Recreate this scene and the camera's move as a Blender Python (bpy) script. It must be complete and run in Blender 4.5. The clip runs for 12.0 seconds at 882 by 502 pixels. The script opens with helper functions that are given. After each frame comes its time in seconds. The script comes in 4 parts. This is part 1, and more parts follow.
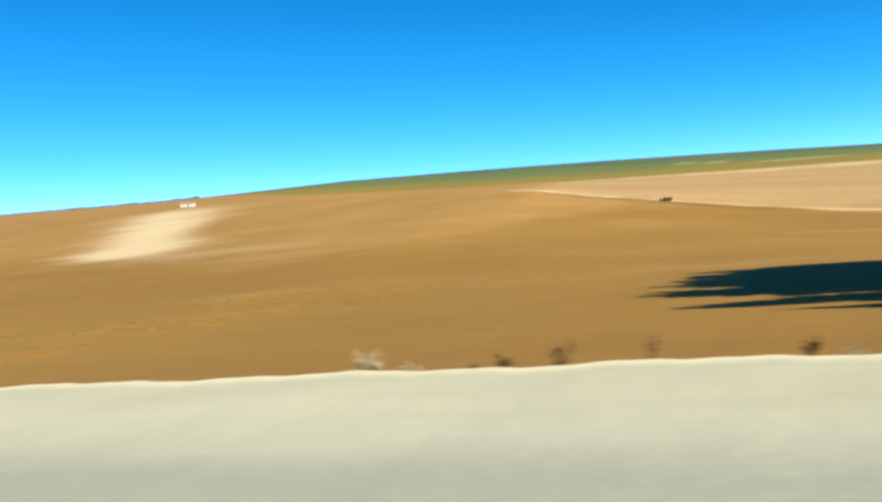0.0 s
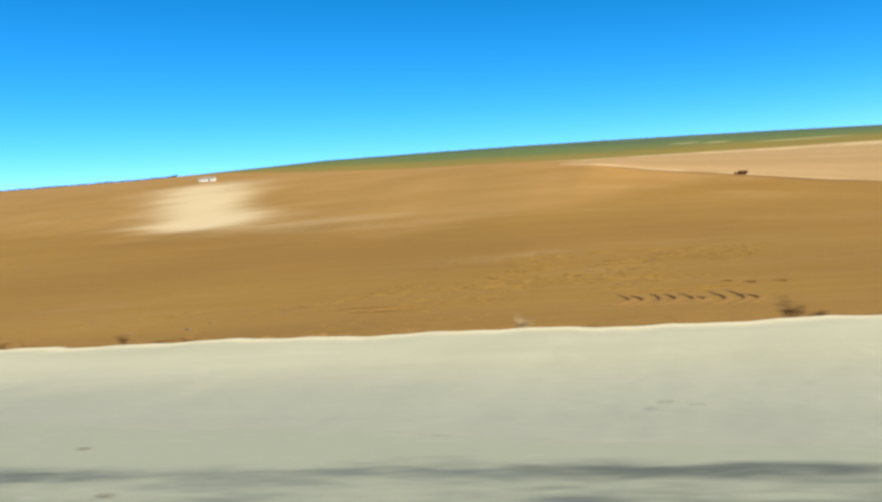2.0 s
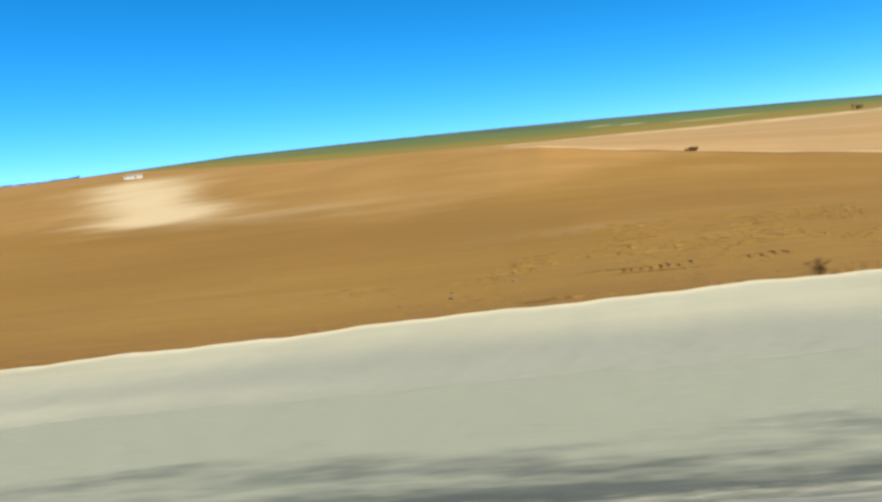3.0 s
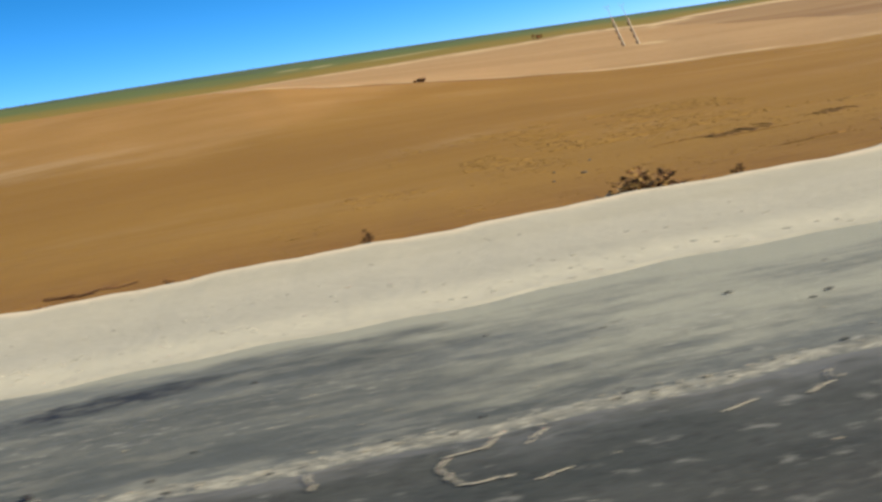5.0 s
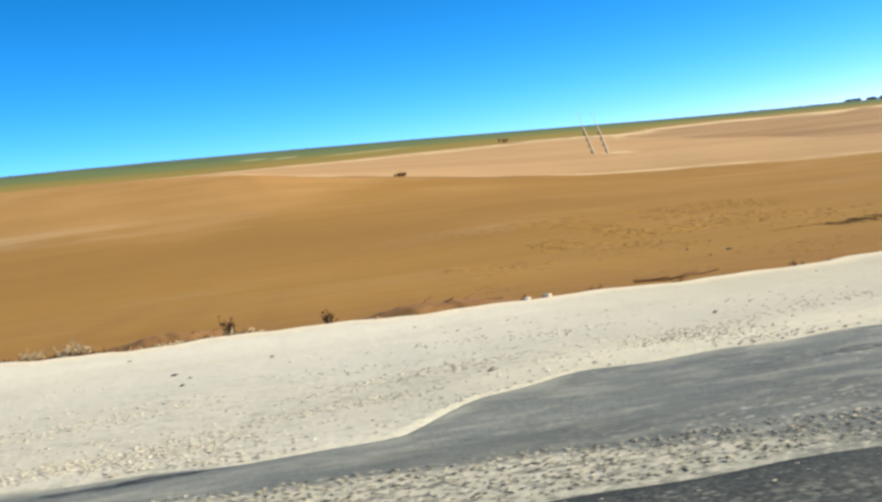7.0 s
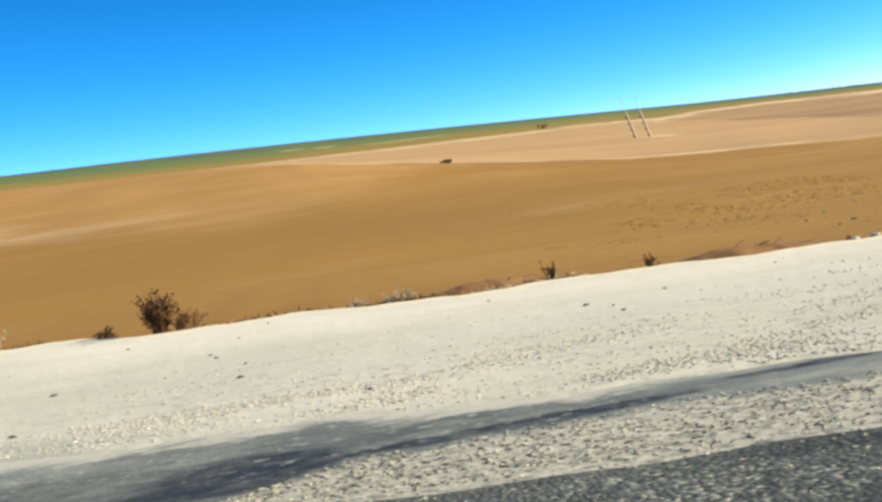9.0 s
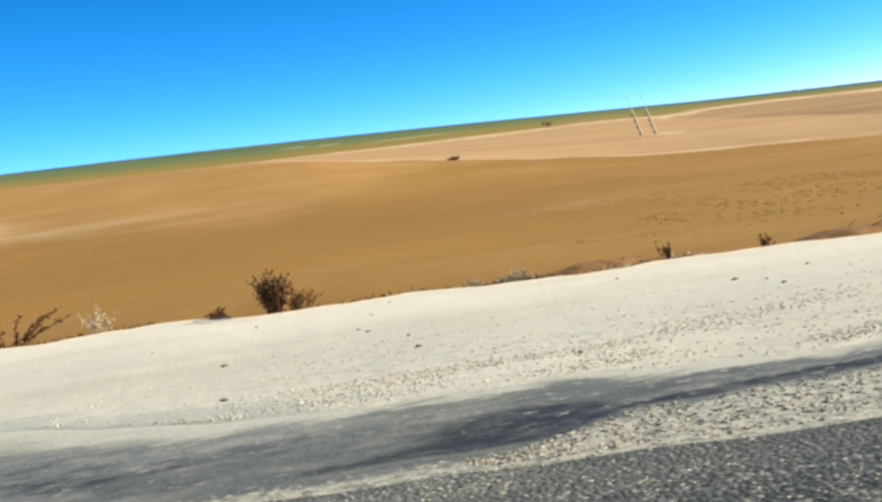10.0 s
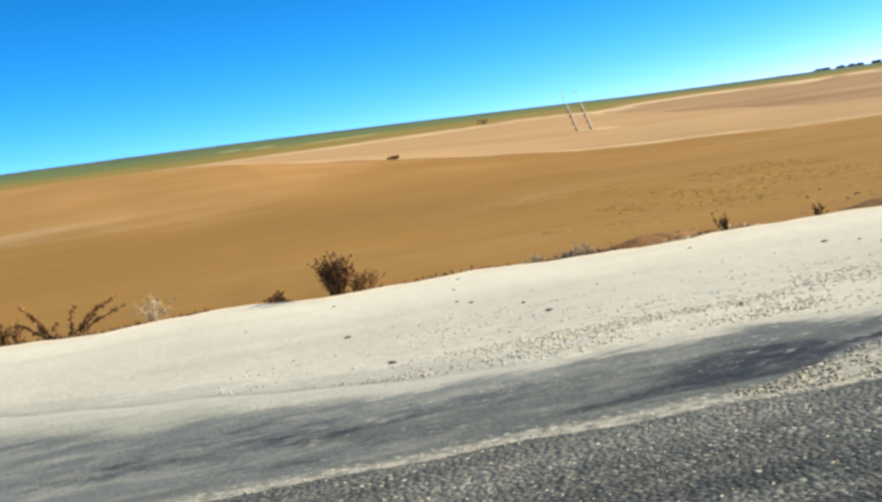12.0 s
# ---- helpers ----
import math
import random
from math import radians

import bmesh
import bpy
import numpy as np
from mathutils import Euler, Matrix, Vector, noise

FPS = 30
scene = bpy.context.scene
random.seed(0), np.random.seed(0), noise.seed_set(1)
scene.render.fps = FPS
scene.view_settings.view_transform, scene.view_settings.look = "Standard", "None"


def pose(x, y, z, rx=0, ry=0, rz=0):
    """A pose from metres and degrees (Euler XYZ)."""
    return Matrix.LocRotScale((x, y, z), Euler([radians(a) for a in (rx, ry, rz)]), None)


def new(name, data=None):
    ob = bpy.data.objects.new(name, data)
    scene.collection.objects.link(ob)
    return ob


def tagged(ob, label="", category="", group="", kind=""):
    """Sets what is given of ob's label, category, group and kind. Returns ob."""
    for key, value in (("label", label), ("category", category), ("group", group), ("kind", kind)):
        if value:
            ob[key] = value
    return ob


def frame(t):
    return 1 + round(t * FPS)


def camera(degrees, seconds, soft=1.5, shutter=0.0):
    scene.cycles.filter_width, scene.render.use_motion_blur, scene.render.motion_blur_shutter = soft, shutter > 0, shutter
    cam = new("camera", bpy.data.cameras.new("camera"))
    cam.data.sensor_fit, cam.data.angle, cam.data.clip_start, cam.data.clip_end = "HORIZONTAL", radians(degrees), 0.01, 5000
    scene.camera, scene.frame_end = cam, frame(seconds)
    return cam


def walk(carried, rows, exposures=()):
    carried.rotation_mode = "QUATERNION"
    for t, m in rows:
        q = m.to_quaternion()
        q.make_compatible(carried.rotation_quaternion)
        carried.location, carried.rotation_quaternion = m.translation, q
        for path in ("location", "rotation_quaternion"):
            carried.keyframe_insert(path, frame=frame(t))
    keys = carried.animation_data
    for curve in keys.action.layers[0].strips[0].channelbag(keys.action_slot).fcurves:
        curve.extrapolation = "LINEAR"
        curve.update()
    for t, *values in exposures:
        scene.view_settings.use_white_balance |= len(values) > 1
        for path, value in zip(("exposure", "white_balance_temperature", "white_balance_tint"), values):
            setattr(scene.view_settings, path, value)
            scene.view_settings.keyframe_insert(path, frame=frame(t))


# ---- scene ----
cam = camera(42.63, 12.0, soft=2.8, shutter=0.2)
PATH = [
    (0, pose(-19.571, 0, 1.4, 88.211, 5.357, 19.235)),
    (0.5, pose(-27.947, 0, 1.4, 87.837, 6.519, 18.254)),
    (1, pose(-35.739, 0, 1.4, 87.576, 5.285, 18.013)),
    (1.5, pose(-43.217, 0, 1.4, 87.450, 5.745, 17.334)),
    (2, pose(-51.150, 0, 1.4, 87.134, 5.086, 16.990)),
    (2.5, pose(-58.992, 0, 1.4, 86.655, 5.605, 14.139)),
    (2.7, pose(-62.014, 0, 1.4, 86.611, 6.233, 13.542)),
    (4.3, pose(-79.077, 0, 1.4, 82.520, 9.552, -1.384)),
    (4.5, pose(-80.173, 0, 1.4, 82.387, 10.004, -2.530)),
    (4.9, pose(-82.426, 0, 1.4, 80.901, 10.864, -4.630)),
    (5, pose(-83.066, 0, 1.4, 80.973, 10.850, -4.973)),
    (5.2, pose(-84.198, 0, 1.4, 81.309, 10.125, -5.655)),
    (5.5, pose(-85.862, 0, 1.4, 81.313, 9.044, -8.345)),
    (5.8, pose(-87.247, 0, 1.4, 82.228, 10.015, -13.139)),
    (6, pose(-87.949, 0, 1.4, 84.405, 9.768, -12.879)),
    (6.2, pose(-88.612, 0, 1.4, 85.636, 8.419, -11.018)),
    (6.5, pose(-89.480, 0, 1.4, 86.821, 7.630, -8.143)),
    (6.7, pose(-90.052, 0, 1.4, 86.150, 7.532, -7.663)),
    (8.3, pose(-93.075, 0, 1.4, 85.037, 8.621, -6.032)),
    (8.5, pose(-93.390, 0, 1.4, 85.241, 8.534, -5.634)),
    (9, pose(-94.290, 0, 1.4, 85.261, 8.507, -5.698)),
    (9.5, pose(-95.047, 0, 1.4, 85.216, 8.702, -5.642)),
    (10, pose(-95.711, 0, 1.4, 85.177, 8.510, -5.586)),
    (10.5, pose(-96.243, 0, 1.4, 85.075, 8.705, -5.569)),
    (11, pose(-96.683, 0, 1.4, 85.105, 8.858, -5.592)),
    (11.5, pose(-97.001, 0, 1.4, 85.081, 8.563, -5.792)),
    (12, pose(-97.320, 0, 1.4, 84.627, 9.759, -8.969)),
]
EXPOSURES = [(0, 0.93, 6520, 4), (1.2, 0.82, 6520, 4), (2.7, 0.81, 6500, 6), (4.3, 0.62, 6550, 12), (4.6, 0.55, 6600, 15), (5.5, 0.44, 6600, 16), (6.1, 0.78, 6500, 15), (6.7, 0.85, 6350, 14), (8.3, 0.86, 6350, 14), (12, 0.87, 6350, 14)]
walk(cam, PATH, EXPOSURES)

# ---- world and sun ----
SUN_EL, SUN_AZ = 27.0, -8.0  # the sun stands over +x, a little towards -y
world = bpy.data.worlds.new("sky")
scene.world = world
world.use_nodes = True
wn, wl = world.node_tree.nodes, world.node_tree.links
sky = wn.new("ShaderNodeTexSky")
sky.sky_type = "NISHITA"
sky.sun_disc = False
sky.sun_elevation = radians(SUN_EL)
sky.sun_rotation = radians(90 - SUN_AZ)
sky.altitude = 2500
sky.air_density, sky.dust_density, sky.ozone_density = 0.3, 1.0, 2.5
# a dry, clear sky: deep blue overhead, paling to the horizon
bands = wn.new("ShaderNodeSeparateColor")
wl.new(sky.outputs[0], bands.inputs[0])
clear = wn.new("ShaderNodeCombineColor")
for band, (power, gain) in enumerate(((2.6, 0.19), (1.15, 0.87), (1.1, 1.04))):
    deep, scaled = wn.new("ShaderNodeMath"), wn.new("ShaderNodeMath")
    deep.operation, scaled.operation = "POWER", "MULTIPLY"
    deep.inputs[1].default_value, scaled.inputs[1].default_value = power, gain
    wl.new(bands.outputs[band], deep.inputs[0])
    wl.new(deep.outputs[0], scaled.inputs[0])
    wl.new(scaled.outputs[0], clear.inputs[band])
wl.new(clear.outputs[0], wn["Background"].inputs[0])
wn["Background"].inputs[1].default_value = 0.15

sun_data = bpy.data.lights.new("sun", "SUN")
sun_data.energy, sun_data.angle, sun_data.color = 4.9, radians(0.5), (1.0, 0.93, 0.70)
sun = new("sun", sun_data)
sd = Vector((math.cos(radians(SUN_EL)) * math.cos(radians(SUN_AZ)),
             math.cos(radians(SUN_EL)) * math.sin(radians(SUN_AZ)), math.sin(radians(SUN_EL))))
sun.matrix_world = Matrix.Translation((0, -40, 60)) @ sd.to_track_quat("Z", "Y").to_matrix().to_4x4()


# ---- materials ----
ALBEDO = 0.79  # brings the mixed pigments down to measured soil and dust reflectance


class Nodes:
    """A small helper that chains shader nodes of one material."""

    def __init__(self, name, rough=0.9):
        self.mat = bpy.data.materials.new(name)
        self.mat.use_nodes = True
        self.t = self.mat.node_tree
        self.bsdf = self.t.nodes["Principled BSDF"]
        self.bsdf.inputs["Roughness"].default_value = rough
        self.bsdf.inputs["Specular IOR Level"].default_value = 0.2
        self.geo = self.t.nodes.new("ShaderNodeTexCoord")

    def put(self, sock, v):
        if hasattr(v, "is_output"):
            self.t.links.new(v, sock)
        else:
            sock.default_value = (*v, 1) if isinstance(v, tuple) and len(v) == 3 and sock.type == "RGBA" else v

    def scaled(self, s):
        m = self.t.nodes.new("ShaderNodeMapping")
        m.inputs["Scale"].default_value = s
        self.t.links.new(self.geo.outputs["Object"], m.inputs[0])
        return m.outputs[0]

    def noise(self, scale, detail=4.0, rough=0.6, stretch=None):
        n = self.t.nodes.new("ShaderNodeTexNoise")
        n.inputs["Scale"].default_value, n.inputs["Detail"].default_value = scale, detail
        n.inputs["Roughness"].default_value = rough
        self.t.links.new(self.scaled(stretch or (1, 1, 1)), n.inputs["Vector"])
        return n.outputs[0]

    def voronoi(self, scale, feature="F1", stretch=None, out=0):
        n = self.t.nodes.new("ShaderNodeTexVoronoi")
        n.feature = feature
        n.inputs["Scale"].default_value = scale
        self.t.links.new(self.scaled(stretch or (1, 1, 1)), n.inputs["Vector"])
        return n.outputs[out]

    def ramp(self, v, lo, hi, smooth=True):
        n = self.t.nodes.new("ShaderNodeMapRange")
        n.interpolation_type = "SMOOTHSTEP" if smooth else "LINEAR"
        n.inputs[1].default_value, n.inputs[2].default_value = lo, hi
        self.put(n.inputs[0], v)
        return n.outputs[0]

    def math(self, op, a, b=0.0):
        n = self.t.nodes.new("ShaderNodeMath")
        n.operation = op
        self.put(n.inputs[0], a), self.put(n.inputs[1], b)
        return n.outputs[0]

    def mix(self, fac, a, b, mode="MIX"):
        n = self.t.nodes.new("ShaderNodeMix")
        n.data_type, n.blend_type = "RGBA", mode
        self.put(n.inputs[0], fac), self.put(n.inputs[6], a), self.put(n.inputs[7], b)
        return n.outputs[2]

    def attr(self, name):
        n = self.t.nodes.new("ShaderNodeAttribute")
        n.attribute_name = name
        return n.outputs["Fac"]

    def random(self):
        return self.t.nodes.new("ShaderNodeObjectInfo").outputs["Random"]

    def island(self):
        return self.t.nodes.new("ShaderNodeNewGeometry").outputs["Random Per Island"]

    def color(self, c):
        self.put(self.bsdf.inputs["Base Color"], self.mix(1.0, c, (ALBEDO, ALBEDO, ALBEDO), "MULTIPLY"))
        return self

    def bump(self, h, strength, dist):
        n = self.t.nodes.new("ShaderNodeBump")
        n.inputs["Strength"].default_value, n.inputs["Distance"].default_value = strength, dist
        self.put(n.inputs["Height"], h)
        self.t.links.new(n.outputs[0], self.bsdf.inputs["Normal"])
        return self


def soil_material():
    m = Nodes("field_soil", 0.95)
    big, mid, fine = m.noise(0.012, 5), m.noise(0.25, 5, 0.65), m.noise(9, 5, 0.7)
    furrow = m.noise(1.0, 4, 0.6, (0.02, 0.35, 1))
    soil = m.mix(m.ramp(big, 0.35, 0.65), (0.365, 0.187, 0.032), (0.43, 0.232, 0.045))
    soil = m.mix(m.math("MULTIPLY", m.ramp(furrow, 0.35, 0.7), 0.4), soil, (0.33, 0.165, 0.022))
    soil = m.mix(m.math("MULTIPLY", m.ramp(fine, 0.5, 0.75), 0.45), soil, (0.49, 0.285, 0.065))
    soil = m.mix(m.math("MULTIPLY", m.ramp(mid, 0.55, 0.75), 0.3), soil, (0.26, 0.13, 0.022))
    wob = m.math("MULTIPLY", m.math("SUBTRACT", m.noise(0.03, 6, 0.65), 0.5), 0.9)
    ochre = m.math("ADD", m.attr("ochre"), wob)
    soil = m.mix(m.ramp(ochre, 0.1, 1.0), soil, (0.535, 0.295, 0.092))
    wob2 = m.math("MULTIPLY", m.math("SUBTRACT", m.noise(0.05, 6, 0.7, (0.5, 0.7, 1)), 0.5), 1.5)
    sand = m.ramp(m.math("ADD", m.attr("sand"), wob2), 0.0, 1.25)
    soil = m.mix(sand, soil, (0.88, 0.66, 0.40))
    tuft = m.math("MULTIPLY", m.ramp(m.noise(0.9, 3, 0.6, (0.6, 1.6, 1)), 0.58, 0.7), m.attr("stubble"))
    soil = m.mix(m.math("MULTIPLY", tuft, 0.36), soil, (0.54, 0.33, 0.09))
    verge = m.math("MULTIPLY", m.attr("verge"), m.ramp(m.noise(1.4, 6, 0.7, (0.5, 1, 1)), 0.2, 0.75))
    soil = m.mix(m.math("MULTIPLY", verge, 0.9), soil, (0.26, 0.112, 0.024))
    tilled = m.mix(m.ramp(m.noise(0.02, 5, 0.6, (0.3, 1, 1)), 0.35, 0.7), (0.52, 0.318, 0.135), (0.60, 0.378, 0.172))
    tilled = m.mix(m.ramp(m.noise(0.35, 4), 0.5, 0.8), tilled, (0.47, 0.28, 0.10))
    c = m.mix(m.ramp(m.attr("tilled"), 0.42, 0.58), soil, tilled)
    c = m.mix(m.ramp(m.attr("fallow"), 0.4, 0.6), c, m.mix(m.ramp(m.noise(0.012, 5, 0.6, (0.2, 1, 1)), 0.4, 0.65), (0.36, 0.205, 0.085), (0.50, 0.32, 0.15)))
    rim = m.math("MINIMUM", m.math("MULTIPLY", m.attr("rim"), m.ramp(m.noise(0.05, 4), 0.36, 0.58)), 0.9)
    c = m.mix(rim, c, (0.86, 0.63, 0.34))
    seam = m.math("MULTIPLY", m.attr("seam"), m.ramp(m.noise(0.06, 4), 0.25, 0.5))
    c = m.mix(seam, c, (0.20, 0.085, 0.03))
    rise = m.math("ADD", m.attr("crop_rise"), m.math("MULTIPLY", m.math("SUBTRACT", m.noise(0.012, 5, 0.65, (0.4, 1, 1)), 0.5), 0.9))
    crop = m.mix(m.ramp(rise, 0.15, 0.95), (0.33, 0.235, 0.042), (0.145, 0.20, 0.065))
    crop = m.mix(m.math("MULTIPLY", m.ramp(m.noise(0.03, 5, 0.7), 0.5, 0.7), 0.5), crop, (0.20, 0.20, 0.03))
    crop = m.mix(m.attr("pale_plot"), crop, (0.60, 0.50, 0.24))
    c = m.mix(m.ramp(m.attr("green"), 0.4, 0.6), c, crop)
    scrub = m.mix(m.ramp(m.noise(0.02, 5), 0.4, 0.65), (0.105, 0.15, 0.070), (0.145, 0.188, 0.084))
    c = m.mix(m.ramp(m.attr("scrub"), 0.4, 0.6), c, scrub)
    h = m.math("ADD", m.math("MULTIPLY", m.noise(3.5, 6, 0.7), 0.7), m.math("MULTIPLY", furrow, 0.15))
    return m.color(c).bump(h, 0.5, 0.12).mat


def shoulder_material():
    m = Nodes("pale_dirt", 0.95)
    c = m.mix(m.ramp(m.noise(0.25, 5, 0.6, (0.4, 1, 1)), 0.35, 0.7), (0.63, 0.575, 0.42), (0.75, 0.69, 0.525))
    c = m.mix(m.math("MULTIPLY", m.attr("chalk"), m.ramp(m.noise(0.4, 4, 0.6, (0.4, 1, 1)), 0.2, 0.6)), c, (0.86, 0.80, 0.64))
    c = m.mix(m.math("MULTIPLY", m.attr("grey"), m.ramp(m.noise(0.5, 5, 0.6, (0.25, 1, 1)), 0.15, 0.5)), c, (0.47, 0.455, 0.377))
    c = m.mix(m.math("MULTIPLY", m.attr("cream"), 0.8), c, (0.80, 0.74, 0.55))
    silt = m.math("ADD", m.attr("silt"), m.math("MULTIPLY", m.math("SUBTRACT", m.noise(1.1, 8, 0.72, (0.4, 1, 1)), 0.5), 1.5))
    c = m.mix(m.math("MULTIPLY", m.ramp(silt, 0.42, 0.72), 0.75), c, (0.47, 0.475, 0.40))
    patch = m.ramp(m.noise(0.8, 4, 0.6, (0.5, 1, 1)), 0.36, 0.56)
    spots = m.math("MULTIPLY", m.ramp(m.noise(11, 4, 0.7, (0.6, 1, 1)), 0.50, 0.62), patch)
    c = m.mix(m.math("MULTIPLY", spots, m.math("MULTIPLY", m.attr("gravelly"), 0.55)), c, (0.38, 0.36, 0.28))
    c = m.mix(m.math("MULTIPLY", m.ramp(m.noise(40, 3), 0.5, 0.75), 0.35), c, (0.82, 0.76, 0.59))
    c = m.mix(m.math("MULTIPLY", m.attr("lip"), m.ramp(m.noise(0.8, 4), 0.2, 0.5)), c, (0.95, 0.80, 0.57))
    h = m.math("ADD", m.noise(5, 6, 0.7), m.math("MULTIPLY", m.noise(24, 4, 0.7), m.math("MULTIPLY", m.attr("gravelly"), 0.5)))
    return m.color(c).bump(h, 0.4, 0.04).mat


def apron_material():
    m = Nodes("worn_tar", 0.8)
    c = m.mix(m.ramp(m.noise(0.9, 8, 0.72, (0.25, 1, 1)), 0.28, 0.76), (0.125, 0.138, 0.133), (0.30, 0.312, 0.275))
    c = m.mix(m.math("MULTIPLY", m.ramp(m.noise(5, 8, 0.75, (0.35, 1, 1)), 0.46, 0.62), 0.55), c, (0.42, 0.41, 0.33))
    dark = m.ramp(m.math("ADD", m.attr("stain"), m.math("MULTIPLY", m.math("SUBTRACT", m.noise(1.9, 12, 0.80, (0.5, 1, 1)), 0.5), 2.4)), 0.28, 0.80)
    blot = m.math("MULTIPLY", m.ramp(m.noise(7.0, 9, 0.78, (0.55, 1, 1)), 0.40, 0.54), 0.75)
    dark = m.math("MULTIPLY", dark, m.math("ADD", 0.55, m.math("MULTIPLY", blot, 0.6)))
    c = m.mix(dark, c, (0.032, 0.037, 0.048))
    blotch = m.ramp(m.noise(0.55, 6, 0.68, (0.45, 1.2, 1)), 0.47, 0.60)
    c = m.mix(m.math("MULTIPLY", blotch, 0.4), c, (0.085, 0.092, 0.08))
    pale = m.math("ADD", m.attr("dust"), m.math("MULTIPLY", m.math("SUBTRACT", m.noise(1.6, 6, 0.7, (0.35, 1, 1)), 0.5), 1.4))
    c = m.mix(m.ramp(pale, 0.4, 0.85), c, (0.475, 0.468, 0.365))
    brink = m.math("ADD", m.math("ADD", m.attr("brink"), 0.5), m.math("MULTIPLY", m.math("SUBTRACT", m.noise(3.2, 9, 0.75, (0.45, 1, 1)), 0.5), 1.6))
    c = m.mix(m.ramp(brink, 0.45, 0.75), c, (0.61, 0.58, 0.47))
    grit = m.ramp(m.noise(26, 4, 0.65), 0.52, 0.66)
    c = m.mix(m.math("MULTIPLY", m.ramp(m.math("ADD", m.math("MULTIPLY", grit, 0.5), m.attr("grit")), 0.55, 1.2), 0.95), c, (0.70, 0.65, 0.50))
    c = m.mix(m.math("MULTIPLY", m.ramp(m.noise(15, 6, 0.78, (0.7, 1, 1)), 0.48, 0.58), m.math("MULTIPLY", m.attr("grit"), 0.75)), c, (0.14, 0.145, 0.125))
    patch = m.ramp(m.noise(0.9, 4, 0.6, (0.4, 1, 1)), 0.42, 0.62)
    speck = m.math("MULTIPLY", m.ramp(m.noise(22, 3, 0.6, (0.5, 1, 1)), 0.60, 0.67), m.math("MULTIPLY", patch, 0.6))
    c = m.mix(speck, c, (0.62, 0.60, 0.50))
    h = m.math("ADD", m.noise(30, 4, 0.7), m.noise(5, 5))
    return m.color(c).bump(h, 0.4, 0.02).mat


def asphalt_material():
    m = Nodes("chip_seal_asphalt", 0.85)
    chips = m.voronoi(34, out=1)
    sep = m.t.nodes.new("ShaderNodeSeparateColor")
    m.t.links.new(chips, sep.inputs[0])
    cell = sep.outputs[0]
    c = m.mix(m.ramp(m.noise(0.9, 5, 0.6, (0.3, 1, 1)), 0.35, 0.7), (0.036, 0.042, 0.041), (0.068, 0.078, 0.071))
    rough_chips = m.attr("chips")
    c = m.mix(m.math("MULTIPLY", m.ramp(cell, 0.60, 0.95), m.math("MULTIPLY", rough_chips, m.ramp(m.noise(1.6, 5, 0.65, (0.6, 1, 1)), 0.42, 0.64))), c, (0.36, 0.36, 0.29))
    c = m.mix(m.math("MULTIPLY", m.ramp(cell, 0.25, 0.0), 0.6), c, (0.03, 0.03, 0.03))
    c = m.mix(m.math("MULTIPLY", m.attr("dust"), m.ramp(m.noise(1.2, 6, 0.7, (0.3, 1, 1)), 0.35, 0.65)), c, (0.50, 0.47, 0.39))
    h = m.math("ADD", m.math("MULTIPLY", m.math("MULTIPLY", m.voronoi(34), rough_chips), -2.0), m.math("MULTIPLY", m.noise(60, 3), 0.5))
    speck = m.math("MULTIPLY", m.ramp(m.noise(19, 3, 0.6, (0.5, 1, 1)), 0.66, 0.74), m.ramp(m.noise(1.1, 4), 0.46, 0.6))
    c = m.mix(m.math("MULTIPLY", speck, 0.6), c, (0.55, 0.53, 0.45))
    worn = m.math("MULTIPLY", m.attr("worn"), m.ramp(m.noise(2.6, 9, 0.72, (0.55, 1, 1)), 0.38, 0.62))
    c = m.mix(m.math("MULTIPLY", worn, 0.85), c, (0.26, 0.265, 0.26))
    flake = m.math("MULTIPLY", m.attr("flaky"), m.ramp(m.noise(7.0, 7, 0.7, (0.8, 1, 1)), 0.57, 0.65))
    c = m.mix(m.math("MULTIPLY", flake, 0.65), c, (0.36, 0.355, 0.31))
    band = m.ramp(m.noise(1.4, 5, 0.65, (0.12, 1, 1)), 0.5, 0.62)
    c = m.mix(m.math("MULTIPLY", band, 0.65), c, (0.036, 0.041, 0.036))
    lump = m.ramp(m.noise(34, 4, 0.7, (0.8, 1, 1)), 0.55, 0.66)
    c = m.mix(m.math("MULTIPLY", lump, m.math("MULTIPLY", rough_chips, 0.6)), c, (0.40, 0.39, 0.31))
    return m.color(c).bump(h, 0.45, 0.014).mat


def plain_material(name, dark, light, scale=20.0, rough=0.85, stretch=None, islands=False):
    m = Nodes(name, rough)
    c = m.mix(m.ramp(m.noise(scale, 5, 0.65, stretch), 0.3, 0.7), dark, light)
    if islands:
        c = m.mix(m.math("MULTIPLY", m.island(), 0.55), c, tuple(v * 0.5 for v in dark))
    return m.color(c).bump(m.noise(scale * 2.5, 4), 0.3, 0.01).mat


SOIL = soil_material()
SHOULDER = shoulder_material()
APRON = apron_material()
ASPHALT = asphalt_material()
DRY_STEM = plain_material("dry_brown_stem", (0.22, 0.11, 0.045), (0.33, 0.175, 0.08), 30, islands=True)
DRY_LEAF = plain_material("dry_brown_leaf", (0.36, 0.18, 0.062), (0.50, 0.275, 0.10), 25, islands=True)
DARK_LEAF = plain_material("dark_litter_and_shade_leaf", (0.10, 0.045, 0.02), (0.18, 0.09, 0.035), 25)
STRAW = plain_material("bleached_straw", (0.60, 0.46, 0.26), (0.76, 0.62, 0.40), 30, islands=True)
PALE_CLOD = plain_material("tilled_clod", (0.405, 0.216, 0.042), (0.50, 0.283, 0.070), 3, islands=True)
